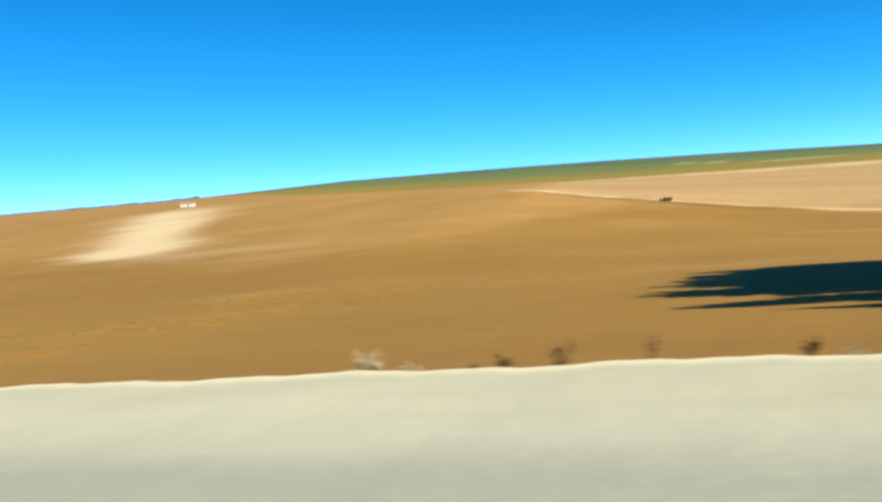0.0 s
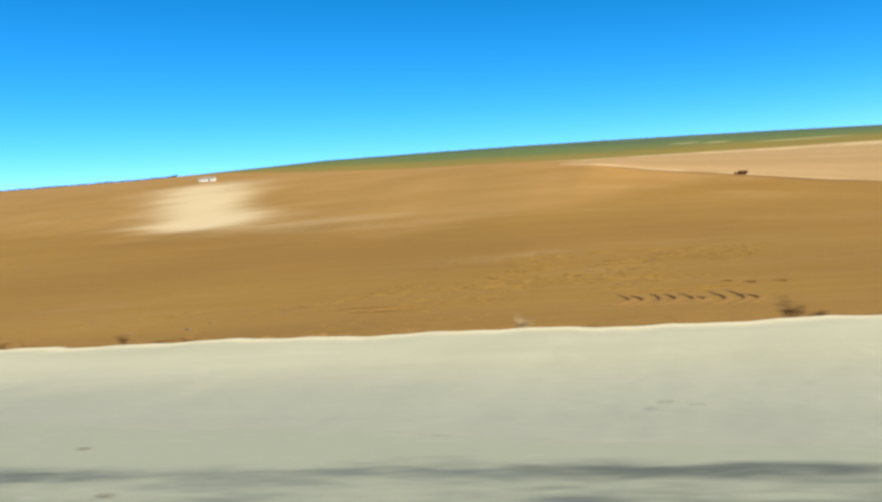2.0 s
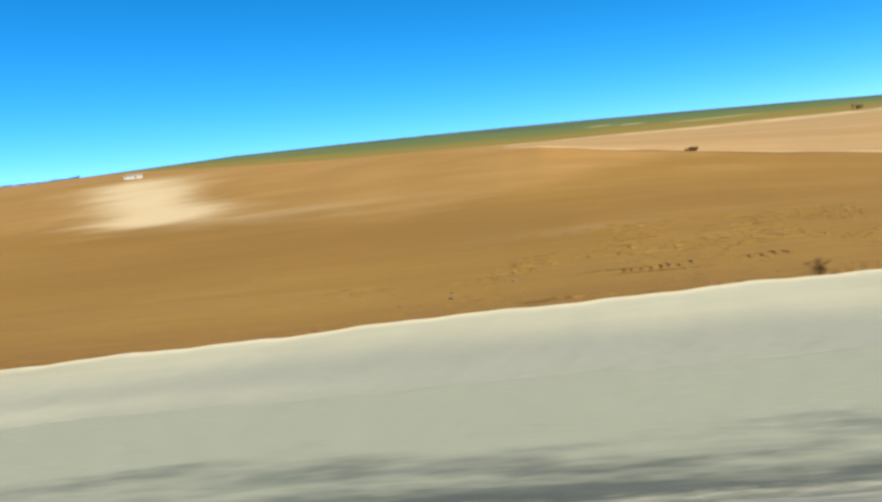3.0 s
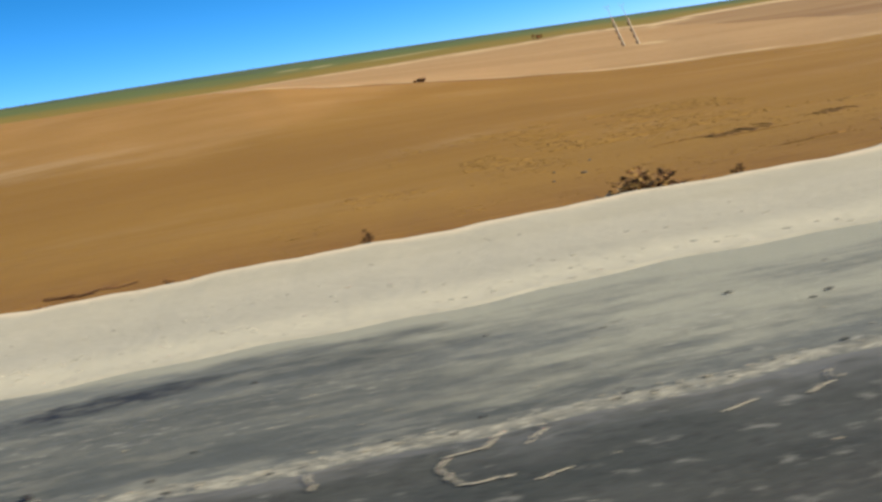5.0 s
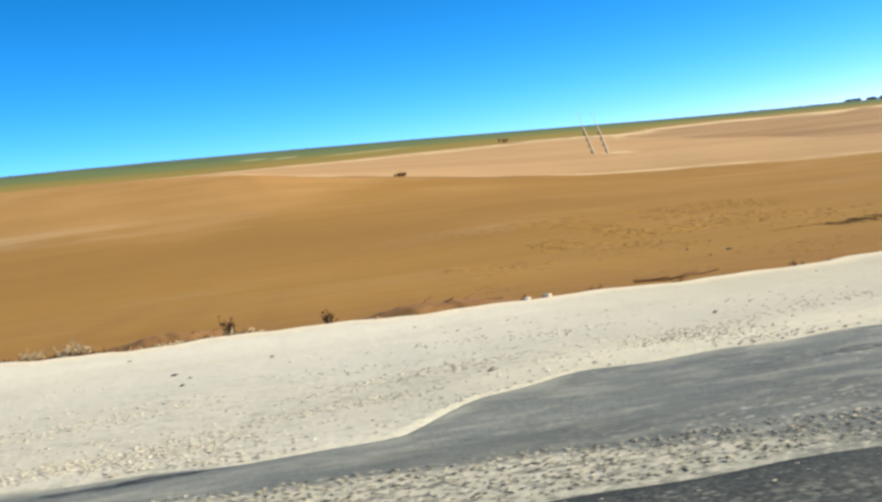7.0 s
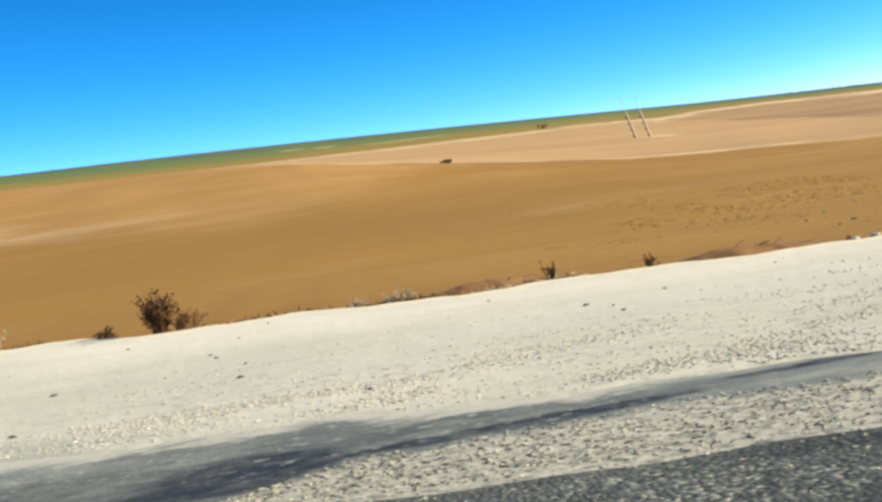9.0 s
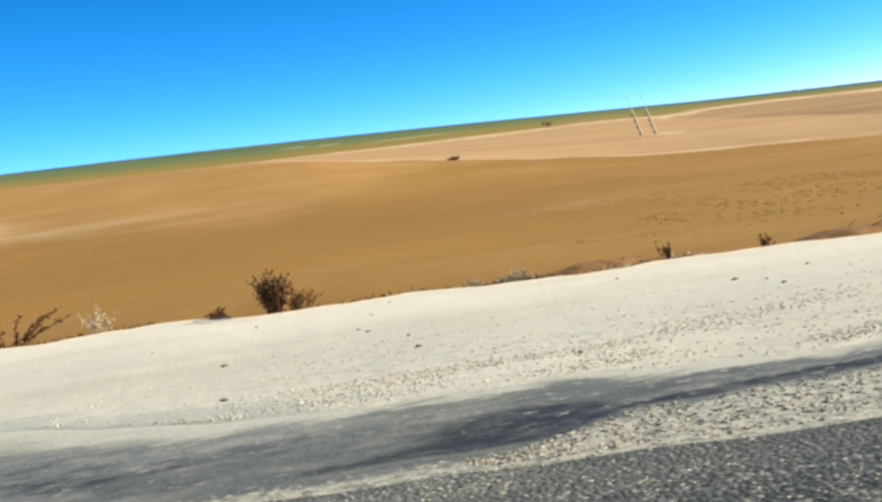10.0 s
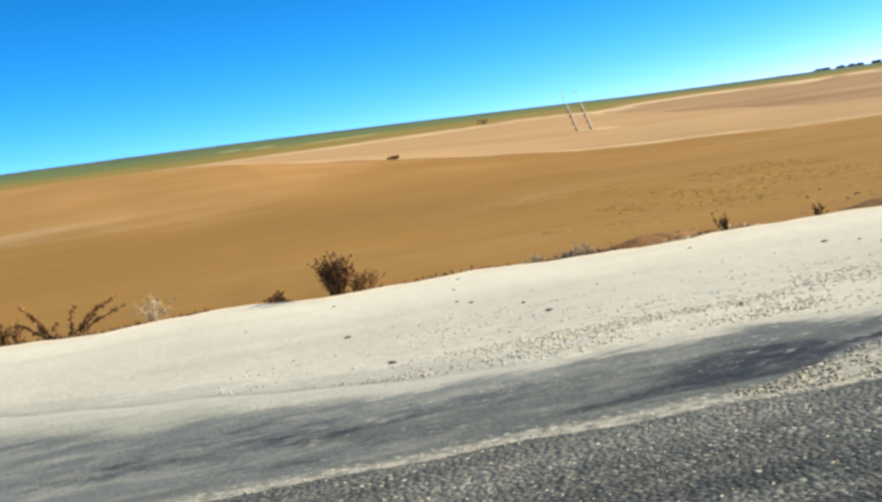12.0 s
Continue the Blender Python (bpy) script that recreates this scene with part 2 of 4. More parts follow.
GOLD_LEAF = plain_material("golden_dead_leaf", (0.55, 0.32, 0.085), (0.70, 0.45, 0.16), 25, islands=True)
DARK_WEED = plain_material("dark_dead_leaf", (0.15, 0.075, 0.03), (0.26, 0.135, 0.055), 25, islands=True)
RUT_SOIL = plain_material("loose_rut_soil", (0.28, 0.138, 0.027), (0.37, 0.19, 0.041), 4)
BANK_SOIL = plain_material("bank_soil", (0.265, 0.13, 0.043), (0.36, 0.19, 0.068), 5)
CLOD = plain_material("soil_clod", (0.22, 0.115, 0.03), (0.36, 0.195, 0.05), 12, islands=True)
STONE = plain_material("dark_stone", (0.17, 0.155, 0.125), (0.33, 0.30, 0.24), 15, islands=True)
ROAD_STONE = plain_material("tar_chip", (0.04, 0.04, 0.04), (0.08, 0.078, 0.07), 15)
TAN_STONE = plain_material("tan_gravel", (0.62, 0.56, 0.43), (0.82, 0.76, 0.60), 15, islands=True)
PALE_STONE = plain_material("pale_limestone", (0.60, 0.53, 0.38), (0.80, 0.73, 0.55), 15, islands=True)
BARK = plain_material("bark", (0.06, 0.045, 0.03), (0.13, 0.10, 0.07), 6, stretch=(1, 1, 0.2))
LEAF = plain_material("tree_leaf", (0.020, 0.042, 0.012), (0.05, 0.08, 0.025), 3, 0.6, islands=True)
SHRUB = plain_material("shrub_leaf", (0.32, 0.17, 0.07), (0.44, 0.24, 0.10), 3, 0.7, islands=True)
FAR_LEAF = plain_material("far_scrub_leaf", (0.135, 0.145, 0.062), (0.18, 0.19, 0.08), 0.05, 0.8, islands=True)
SKYLINE_LEAF = plain_material("skyline_thicket_leaf", (0.10, 0.10, 0.058), (0.135, 0.135, 0.075), 0.2, 0.8, islands=True)
POLE = plain_material("weathered_concrete", (0.58, 0.50, 0.36), (0.72, 0.63, 0.47), 1.5)
POLE_DARK = plain_material("rusted_steel", (0.10, 0.075, 0.05), (0.18, 0.135, 0.09), 2.0)
WALL = plain_material("white_plaster", (0.72, 0.70, 0.66), (0.82, 0.81, 0.77), 0.8)
ROOF = plain_material("roof_sheet", (0.40, 0.36, 0.32), (0.52, 0.48, 0.43), 1.2)
DARK_OPENING = plain_material("dark_opening", (0.03, 0.03, 0.03), (0.05, 0.05, 0.05), 2)
RUBBER = plain_material("black_rubber_scrap", (0.018, 0.018, 0.018), (0.035, 0.034, 0.033), 20, 0.6)


# ---- land ----
def edge_y(x):
    """Where the pale shoulder ends and the field begins."""
    base = np.interp(x, [-112, -105, -102, -99.6, -98.2, -96.6, -95, -93, -91, -89, -87, -85, -82, -78, -74, -68, -63, -58, -52, -46, -40, -34, -28, -22, -10],
                     [17.9, 17.0, 16.3, 15.1, 15.35, 14.4, 14.2, 13.5, 13.25, 12.8, 12.4, 12.25, 12.1, 11.8, 12.1, 13.2, 13.6, 13.3, 12.7, 12.3, 12.0, 11.9, 11.7, 11.5, 11.0])
    return base + 0.09 * np.sin(x * 1.7) + 0.06 * np.sin(x * 4.3 + 1) + 0.03 * np.sin(x * 11.1)


def apron_y(x):
    """Where the worn tar ends and the pale shoulder begins."""
    base = np.interp(x, [-110, -100, -98.5, -97.2, -95.8, -94.4, -93.2, -92, -91, -90.4, -89.9, -89.2, -88.2, -84, -76, -70, -62, -56, -47, -20],
                     [9.6, 9.0, 8.1, 7.3, 6.8, 6.65, 6.3, 6.1, 6.05, 6.15, 6.7, 7.0, 7.1, 6.85, 6.95, 7.4, 7.7, 7.0, 5.0, 4.9])
    return base + 0.05 * np.sin(x * 2.3) + 0.03 * np.sin(x * 7.1)


def road_y(x):
    """Where the chip-seal ends and the worn tar begins."""
    base = np.interp(x, [-110, -98, -96.5, -95, -92, -88, -84, -82, -80, -77, -60, -20], [5.5, 5.25, 5.17, 4.92, 4.62, 4.45, 4.38, 4.27, 4.5, 4.68, 4.5, 4.5])
    return base + 0.03 * np.sin(x * 1.9) + 0.02 * np.sin(x * 6.7)


A_NODES = np.array([-1.4, -0.8, -0.6, -0.5, -0.4, -0.3, -0.2, -0.139, -0.106, -0.058, 0.023, 0.1, 0.18, 0.254, 0.312, 0.394, 0.55, 0.8, 1.4])
# rise over run, seen from over the road, of the skyline, the foot of the green crop and the far side of the brown field
E_SKY = np.array([0.048, 0.0430, 0.0392, 0.0400, 0.0410, 0.0390, 0.0362, 0.0341, 0.0328, 0.0308, 0.0272, 0.0238, 0.0199, 0.0165, 0.0138, 0.0108, 0.0060, 0.006, 0.006])
E_CROP = np.array([0.044, 0.0410, 0.0370, 0.0350, 0.0312, 0.0262, 0.0226, 0.0196, 0.0183, 0.0166, 0.0135, 0.0118, 0.0102, 0.0072, 0.0050, 0.0026, 0.0000, -0.002, -0.002])
E_FAR = np.array([0.039, 0.0375, 0.0350, 0.0325, 0.0285, 0.0235, 0.0200, 0.0168, 0.0138, 0.0056, -0.0058, -0.0170, -0.0264, -0.0322, -0.0352, -0.0405, -0.0455, -0.047, -0.047])
Y_FAR = np.array([430.0, 430, 420, 405, 390, 375, 358, 345, 334, 323, 304, 290, 274, 260, 251, 240, 225, 205, 190])
Z_200 = np.array([-0.5, -0.8, -1.4, -1.8, -2.0, -2.0, -2.2, -2.4, -2.7, -3.2, -4.2, -5.2, -6.2, -7.0, -7.6, -8.2, -8.6, -8.8, -9.0])
Z_120 = np.array([-3.6, -3.8, -4.0, -4.1, -4.2, -4.3, -4.4, -4.5, -4.55, -4.6, -4.8, -5.1, -5.4, -5.7, -5.9, -6.1, -6.4, -6.6, -6.6])


def land_z(x, y):
    """Height of the open land beyond the road, arrays of x and y."""
    x, y = np.asarray(x, float), np.asarray(y, float)
    a = (x + 70) / np.maximum(y, 60)
    g = lambda table: np.interp(a, A_NODES, table)
    ye = edge_y(x)
    yf = g(Y_FAR)
    ym = np.maximum(468.0, yf + 60)
    near = np.interp(y - ye, [-3, -0.15, 0.5, 3, 9, 19, 30, 44, 58], [-0.54, -0.54, -0.56, -0.95, -1.65, -2.5, -3.2, -3.85, -4.3])
    knots = [(58.0, -4.3), (120.0, g(Z_120)), (200.0, g(Z_200)), (yf, 1.4 + yf * g(E_FAR)), (ym, 1.4 + ym * (g(E_FAR) + 0.63 * (g(E_CROP) - g(E_FAR)))), (620.0, 1.4 + 620 * g(E_CROP)),
             (1150.0, 1.4 + 1150 * g(E_SKY)), (2000.0, 1.4 + 2000 * (g(E_SKY) - 0.012)), (4600.0, 1.4 + 4600 * (g(E_SKY) - 0.022))]
    ky = [np.broadcast_to(np.asarray(k, float), y.shape) for k, _ in knots]
    kz = [np.broadcast_to(np.asarray(v, float), y.shape) for _, v in knots]
    slopes = [(kz[i + 1] - kz[i]) / (ky[i + 1] - ky[i]) for i in range(len(knots) - 1)]
    tang = [np.full(y.shape, -0.02)]
    for i in range(1, len(knots) - 1):
        s0, s1 = slopes[i - 1], slopes[i]
        both = np.where(s0 * s1 > 0, 2 * s0 * s1 / np.where(s0 + s1 == 0, 1, s0 + s1), 0)
        tang.append(both)
    tang.append(slopes[-1])
    z = near.copy()
    for i in range(len(knots) - 1):
        h = ky[i + 1] - ky[i]
        u = np.clip((y - ky[i]) / h, 0, 1)
        zz = ((2 * u**3 - 3 * u**2 + 1) * kz[i] + (u**3 - 2 * u**2 + u) * h * tang[i]
              + (-2 * u**3 + 3 * u**2) * kz[i + 1] + (u**3 - u**2) * h * tang[i + 1])
        z = np.where(y >= ky[i], zz, z)
    roll = 0.05 * np.sin(x * 0.21 + y * 0.05) + 0.04 * np.sin(y * 0.33 - x * 0.06)
    return z + roll * np.clip((y - ye) / 6, 0, 1) * np.clip(300 / np.maximum(y, 1), 0, 1)


def grid_object(name, xs, ys, zs, masks, material, kind_label, category):
    """A sheet from arrays of shape (rows, columns), with named masks on its points."""
    r, c = xs.shape
    co = np.stack([xs.ravel(), ys.ravel(), zs.ravel()], 1)
    i = np.arange(r * c).reshape(r, c)
    faces = np.stack([i[:-1, :-1].ravel(), i[:-1, 1:].ravel(), i[1:, 1:].ravel(), i[1:, :-1].ravel()], 1)
    me = bpy.data.meshes.new(name)
    me.from_pydata(co.tolist(), [], faces.tolist())
    for key, v in masks.items():
        me.attributes.new(key, "FLOAT", "POINT").data.foreach_set("value", np.ascontiguousarray(v, dtype=np.float32).ravel())
    me.polygons.foreach_set("use_smooth", np.ones(len(faces), dtype=bool))
    me.materials.append(material)
    ob = new(name, me)
    return tagged(ob, kind_label, category, kind="structure")


def smooth(v, lo, hi):
    u = np.clip((v - lo) / (hi - lo), 0, 1)
    return u * u * (3 - 2 * u)


PLOTS = ((-95.0, 800.0), (-40.0, 760.0), (-118.0, 820.0))


def build_ground():
    av = np.concatenate([np.linspace(-4, -1.1, 30), np.linspace(-1.09, 1.1, 520), np.linspace(1.12, 4, 30)])
    yv = np.concatenate([[-4000, -1500, -500, -150, -40, -12, 0, 6], np.linspace(8.5, 20, 70), np.geomspace(20.3, 4600, 430)])
    ys, aa = np.meshgrid(yv, av, indexing="ij")
    xs = -70 + aa * (np.abs(ys) + 60)
    zs = np.where(ys < 8.4, -0.4, land_z(xs, np.maximum(ys, 8.5)))
    zs = np.where(ys < -12, -0.4 + 0.004 * (ys + 12), zs)
    a = (xs + 70) / np.maximum(ys, 60)
    g = lambda table: np.interp(a, A_NODES, table)
    yf = g(Y_FAR)
    wave = 5 * np.sin(xs * 0.031) + 3 * np.sin(xs * 0.083 + 1)
    past = ys - yf
    tilled = smooth(past + wave * 0.3, -3, 3) * smooth(a, -0.16, -0.12)
    rim = np.exp(-((past - 8) / 6) ** 2) * smooth(a, -0.14, -0.1) * (0.35 + 0.65 * (1 - smooth(a, 0.0, 0.06)) + 0.6 * smooth(a, 0.14, 0.2))
    crop_from = np.interp(a, [-0.8, -0.6, -0.48, -0.4, -0.3, -0.2, -0.1, 0.0, 0.13, 0.21, 0.26, 0.32, 0.37, 0.46, 0.55, 0.8],
                          [1050, 1000, 780, 660, 620, 620, 640, 645, 636, 640, 610, 675, 680, 640, 640, 640])
    rim = np.maximum(rim, np.exp(-((ys - crop_from + 30) / 22) ** 2) * smooth(a, -0.2, -0.1) * (0.9 + 0.5 * smooth(a, 0.22, 0.28)))
    rim = np.maximum(rim, 1.7 * np.exp(-((xs - 35) / 5) ** 2 - ((ys - 432) / 10) ** 2))
    green = smooth(ys - crop_from + wave, -8, 8)
    scrub_from = np.interp(a, [-0.8, -0.6, -0.5, -0.4, -0.3, -0.2, 0.1, 0.25, 0.4, 0.55, 0.8], [1040, 1020, 1000, 960, 940, 900, 870, 850, 800, 800, 900])
    scrub = smooth(ys - scrub_from + 2 * wave, -14, 14)
    seam = np.exp(-((past + 1.0 + wave * 0.12) / 3.0) ** 2) * smooth(a, -0.12, -0.08) * (1 - smooth(a, 0.12, 0.2))
    rise = np.clip((ys - crop_from) / np.maximum(scrub_from - crop_from, 30), 0, 1)
    bump_at = lambda cx, cy, sx, sy: np.exp(-((xs - cx) / sx) ** 4 - ((ys - cy) / sy) ** 4)
    plot = np.clip(0.8 * bump_at(PLOTS[0][0], PLOTS[0][1], 8, 11) + 0.7 * bump_at(PLOTS[1][0], PLOTS[1][1], 26, 10) + 0.6 * bump_at(PLOTS[2][0], PLOTS[2][1], 9, 14), 0, 1)
    fallow = smooth(a, 0.10, 0.20) * smooth(ys - np.interp(a, [0.1, 0.265, 0.33, 0.38, 0.434, 0.55], [640, 570, 500, 466, 385, 340]) + wave, -6, 6)
    yb = np.interp(xs, [-400, -190, -150, -120, -106, -95, -74, -50, 0], [230, 205, 185, 152, 142, 171, 244, 320, 480])
    ochre = smooth(ys - yb, -35, 60) * (1 - smooth(a, -0.02, 0.08)) * 0.6
    u = ((xs + 168) * -0.485 + (ys - 213) * 0.875) / 200
    off = (xs + 168) * 0.875 + (ys - 213) * 0.485
    core = np.exp(-(off / (11 + 10 * np.clip(u, 0, 1))) ** 2) * smooth(u, -0.10, 0.12) * (1 - smooth(u, 0.75, 1.1))
    sand = core * 1.15
    sand += np.exp(-((xs + 172) / 34) ** 2 - ((ys - 212 + 0.45 * (xs + 165)) / 17) ** 2) * 0.42
    sand += np.exp(-((xs + 132) / 24) ** 2 - ((ys - 192 + 0.9 * (xs + 130)) / 20) ** 2) * 0.27
    verge = (1 - smooth(ys - edge_y(xs), 4.0, 34.0)) * (1 - 0.5 * smooth(xs, -72, -60))
    stubble = smooth(xs, -98, -86) * (1 - smooth(xs, -62, -48)) * smooth(ys, 14, 22) * (1 - smooth(ys, 62, 85))
    grid_object("ground", xs, ys, zs, {"tilled": tilled, "green": green, "scrub": scrub, "rim": rim, "seam": seam, "crop_rise": rise, "pale_plot": plot, "ochre": ochre, "fallow": fallow,
                                       "sand": np.clip(sand, 0, 1.3), "stubble": stubble, "verge": verge}, SOIL,
                "bare brown ploughed field rising to green crops and scrub", "field")


def strip(name, x0, x1, nx, lo, hi, nv, z_of, masks, material, label, category):
    xv, v = np.linspace(x0, x1, nx), np.linspace(0, 1, nv)
    vv, xs = np.meshgrid(v, xv, indexing="ij")
    ys = lo(xs) + (hi(xs) - lo(xs)) * vv
    return grid_object(name, xs, ys, z_of(xs, ys), {k: f(xs, ys) for k, f in masks.items()}, material, label, category)


def ripple(x, y, amp):
    return amp * (np.sin(x * 3.1 + y * 1.3) * np.sin(y * 2.7 - x * 0.8) + 0.5 * np.sin(x * 8.3 - y * 5.1) * np.sin(y * 7.9 + 1.1))


def shoulder_z(x, y):
    out = y - edge_y(x)
    fall = np.clip((y - apron_y(x)) / np.maximum(edge_y(x) - apron_y(x) - 0.2, 1.0), 0, 1)
    crest = -0.025 - 0.235 * fall + 0.03 * np.exp(-((out + 0.35) / 0.25) ** 2)
    return crest + ripple(x, y, 0.0018) - 0.42 * smooth(out, -0.12, 0.35) - 0.05 * (1 - smooth(y - apron_y(x), -0.10 - 0.4 * smooth(x, -74, -68), 0.03))


def build_road():
    strip("shoulder", -150, 30, 1300, lambda x: apron_y(x) - 0.6, lambda x: edge_y(x) + 0.4, 70, shoulder_z,
          {"gravelly": lambda x, y: 0.12 + 0.88 * smooth(-x, 85, 90) * (1 - smooth(-x, 94.5, 98.5) * 0.8) * (1 - smooth(y - apron_y(x), 1.2, 5.0)),
           "grey": lambda x, y: (1 - smooth(y - edge_y(x) + 1.3 * smooth(x, -70, -64), -4.2, -1.2)) * (0.4 + 0.75 * smooth(x, -78, -66)) * (1 - 0.35 * smooth(x, -56, -40)) * (1 - 0.25 * smooth(y, 5.6, 7.6) * smooth(x, -66, -50)) + 0.85 * (1 - smooth(y, 5.2, 7.4)) * smooth(x, -62, -52) * (1 - 0.6 * smooth(x, -30, -22)),
           "cream": lambda x, y: np.exp(-((y - apron_y(x) - 0.5) / 0.5) ** 2) * smooth(-x, 66, 77) * (1 - smooth(-x, 89, 91)),
           "silt": lambda x, y: 0.62 * smooth(-x, 93.5, 96.5) * (1 - smooth(y - apron_y(x), 0.2, 1.5)) + 0.36 * smooth(-x, 88, 90) * (1 - smooth(-x, 94, 96)) * (1 - smooth(y - apron_y(x), 1.5, 4.5)),
           "chalk": lambda x, y: smooth(-x, 85, 91), "lip": lambda x, y: np.exp(-((y - edge_y(x) + 0.40) / 0.16) ** 2)},
          SHOULDER, "pale bleached dirt shoulder with scattered gravel beside the field", "shoulder")
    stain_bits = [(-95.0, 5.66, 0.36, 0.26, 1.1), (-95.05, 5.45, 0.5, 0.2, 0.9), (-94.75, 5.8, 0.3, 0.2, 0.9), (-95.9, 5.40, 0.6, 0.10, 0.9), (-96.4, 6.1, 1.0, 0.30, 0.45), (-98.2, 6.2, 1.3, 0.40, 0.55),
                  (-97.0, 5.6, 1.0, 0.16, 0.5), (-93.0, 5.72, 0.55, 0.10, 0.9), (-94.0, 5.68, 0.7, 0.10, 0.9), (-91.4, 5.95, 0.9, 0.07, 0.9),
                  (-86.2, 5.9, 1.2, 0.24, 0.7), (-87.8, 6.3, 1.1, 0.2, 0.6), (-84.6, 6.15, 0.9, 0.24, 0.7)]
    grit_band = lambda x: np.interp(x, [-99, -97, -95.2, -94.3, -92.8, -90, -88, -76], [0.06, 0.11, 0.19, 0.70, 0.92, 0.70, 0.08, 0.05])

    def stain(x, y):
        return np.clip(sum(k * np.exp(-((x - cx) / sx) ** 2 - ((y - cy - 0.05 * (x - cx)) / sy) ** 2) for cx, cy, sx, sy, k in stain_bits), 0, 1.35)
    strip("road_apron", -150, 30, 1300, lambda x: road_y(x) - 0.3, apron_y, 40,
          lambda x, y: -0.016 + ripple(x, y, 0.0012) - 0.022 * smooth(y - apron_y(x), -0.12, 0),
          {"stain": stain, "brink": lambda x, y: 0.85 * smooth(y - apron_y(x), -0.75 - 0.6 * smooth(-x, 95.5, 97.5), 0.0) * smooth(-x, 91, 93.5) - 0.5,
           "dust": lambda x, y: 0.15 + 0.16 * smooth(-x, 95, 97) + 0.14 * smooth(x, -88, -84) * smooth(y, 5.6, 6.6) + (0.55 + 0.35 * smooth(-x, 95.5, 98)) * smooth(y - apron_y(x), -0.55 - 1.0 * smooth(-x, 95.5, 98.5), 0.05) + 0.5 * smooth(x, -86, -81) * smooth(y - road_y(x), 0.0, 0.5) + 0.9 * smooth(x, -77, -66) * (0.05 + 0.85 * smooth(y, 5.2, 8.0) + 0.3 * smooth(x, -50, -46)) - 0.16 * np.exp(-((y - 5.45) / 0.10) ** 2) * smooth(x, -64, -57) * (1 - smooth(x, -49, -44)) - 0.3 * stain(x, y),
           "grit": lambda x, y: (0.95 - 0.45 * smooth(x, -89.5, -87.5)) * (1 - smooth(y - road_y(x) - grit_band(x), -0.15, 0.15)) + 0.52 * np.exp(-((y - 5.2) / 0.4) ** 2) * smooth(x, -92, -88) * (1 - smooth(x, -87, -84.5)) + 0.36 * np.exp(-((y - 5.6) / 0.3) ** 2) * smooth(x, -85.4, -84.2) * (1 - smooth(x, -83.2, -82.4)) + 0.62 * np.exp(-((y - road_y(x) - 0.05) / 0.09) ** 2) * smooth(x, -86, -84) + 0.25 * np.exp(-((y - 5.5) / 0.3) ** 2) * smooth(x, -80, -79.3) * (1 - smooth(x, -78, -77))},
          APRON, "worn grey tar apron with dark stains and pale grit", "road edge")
    strip("road", -150, 30, 900, lambda x: 0 * x - 6.5, road_y, 60,
          lambda x, y: ripple(x, y, 0.001) - 0.025 * smooth(y - road_y(x), -0.15, 0),
          {"dust": lambda x, y: 0.08 + 0.8 * np.exp(-((y - road_y(x)) / 0.16) ** 2) * smooth(x, -88, -85) + (0.30 * smooth(x, -81.5, -79.5) + 0.3 * smooth(x, -76, -66)) * (0.15 + 0.85 * smooth(y - road_y(x), -1.6, -0.2)) + 0.25 * smooth(-x, 93, 97), "worn": lambda x, y: (1 - smooth(-x, 85.5, 89)) * (0.12 + 0.88 * smooth(y - road_y(x), -0.55, 0.0)), "flaky": lambda x, y: (1 - smooth(-x, 85.5, 89)) * (0.2 + 0.8 * smooth(y - road_y(x), -2.6, -0.8)), "chips": lambda x, y: 0.10 + 0.9 * smooth(-x, 86, 94.5)},
          ASPHALT, "dark coarse chip-seal asphalt road", "road")


build_ground()
build_road()


# ---- helpers for things ----
def link_part(name, verts, faces, material, parent, label="", flat=True):
    me = bpy.data.meshes.new(name)
    me.from_pydata(verts, [], faces)
    if not flat:
        me.polygons.foreach_set("use_smooth", np.ones(len(faces), dtype=bool))
    me.materials.append(material)
    ob = new(name, me)
    ob.parent = parent
    if label:
        ob["label"] = label
    return ob


def thing(name, x, y, z, label, category, group="", turn=0.0):
    e = new(name)
    e.empty_display_size = 0.1
    e.matrix_world = pose(x, y, z, 0, 0, turn)
    return tagged(e, label, category, group)


def surface_z(x, y):
    """Height of what lies open at a place: shoulder lip or field."""
    out = y - float(edge_y(np.array(x)))
    if out < 0.25:
        return -0.26 - 0.3 * float(smooth(np.array(out), -0.12, 0.35))
    return float(land_z(np.array([x]), np.array([y]))[0])


def tube(verts, faces, pts, r0, r1, sides=3):
    """Adds a tapered tube along pts."""
    base, n = len(verts), len(pts)
    for i, p in enumerate(pts):
        d = (pts[min(i + 1, n - 1)] - pts[max(i - 1, 0)]).normalized()
        u = d.orthogonal().normalized()
        w = d.cross(u)
        r = r0 + (r1 - r0) * i / (n - 1)
        for k in range(sides):
            an = 2 * math.pi * k / sides
            verts.append(tuple(p + u * (r * math.cos(an)) + w * (r * math.sin(an))))
    for i in range(n - 1):
        for k in range(sides):
            a, b = base + i * sides + k, base + i * sides + (k + 1) % sides
            faces.append((a, b, b + sides, a + sides))


def blade(verts, faces, p, d, length, width, rng):
    """Adds a small folded leaf."""
    u = d.orthogonal().normalized()
    u = (Matrix.Rotation(rng.uniform(0, 6.28), 3, d) @ u) * width
    b, n = len(verts), d.cross(u).normalized() * width * 0.4
    q = p + d * length
    m = p + d * length * 0.5
    verts.extend([tuple(p), tuple(m + u + n), tuple(q), tuple(m - u + n)])
    faces.extend([(b, b + 1, b + 2), (b, b + 2, b + 3)])


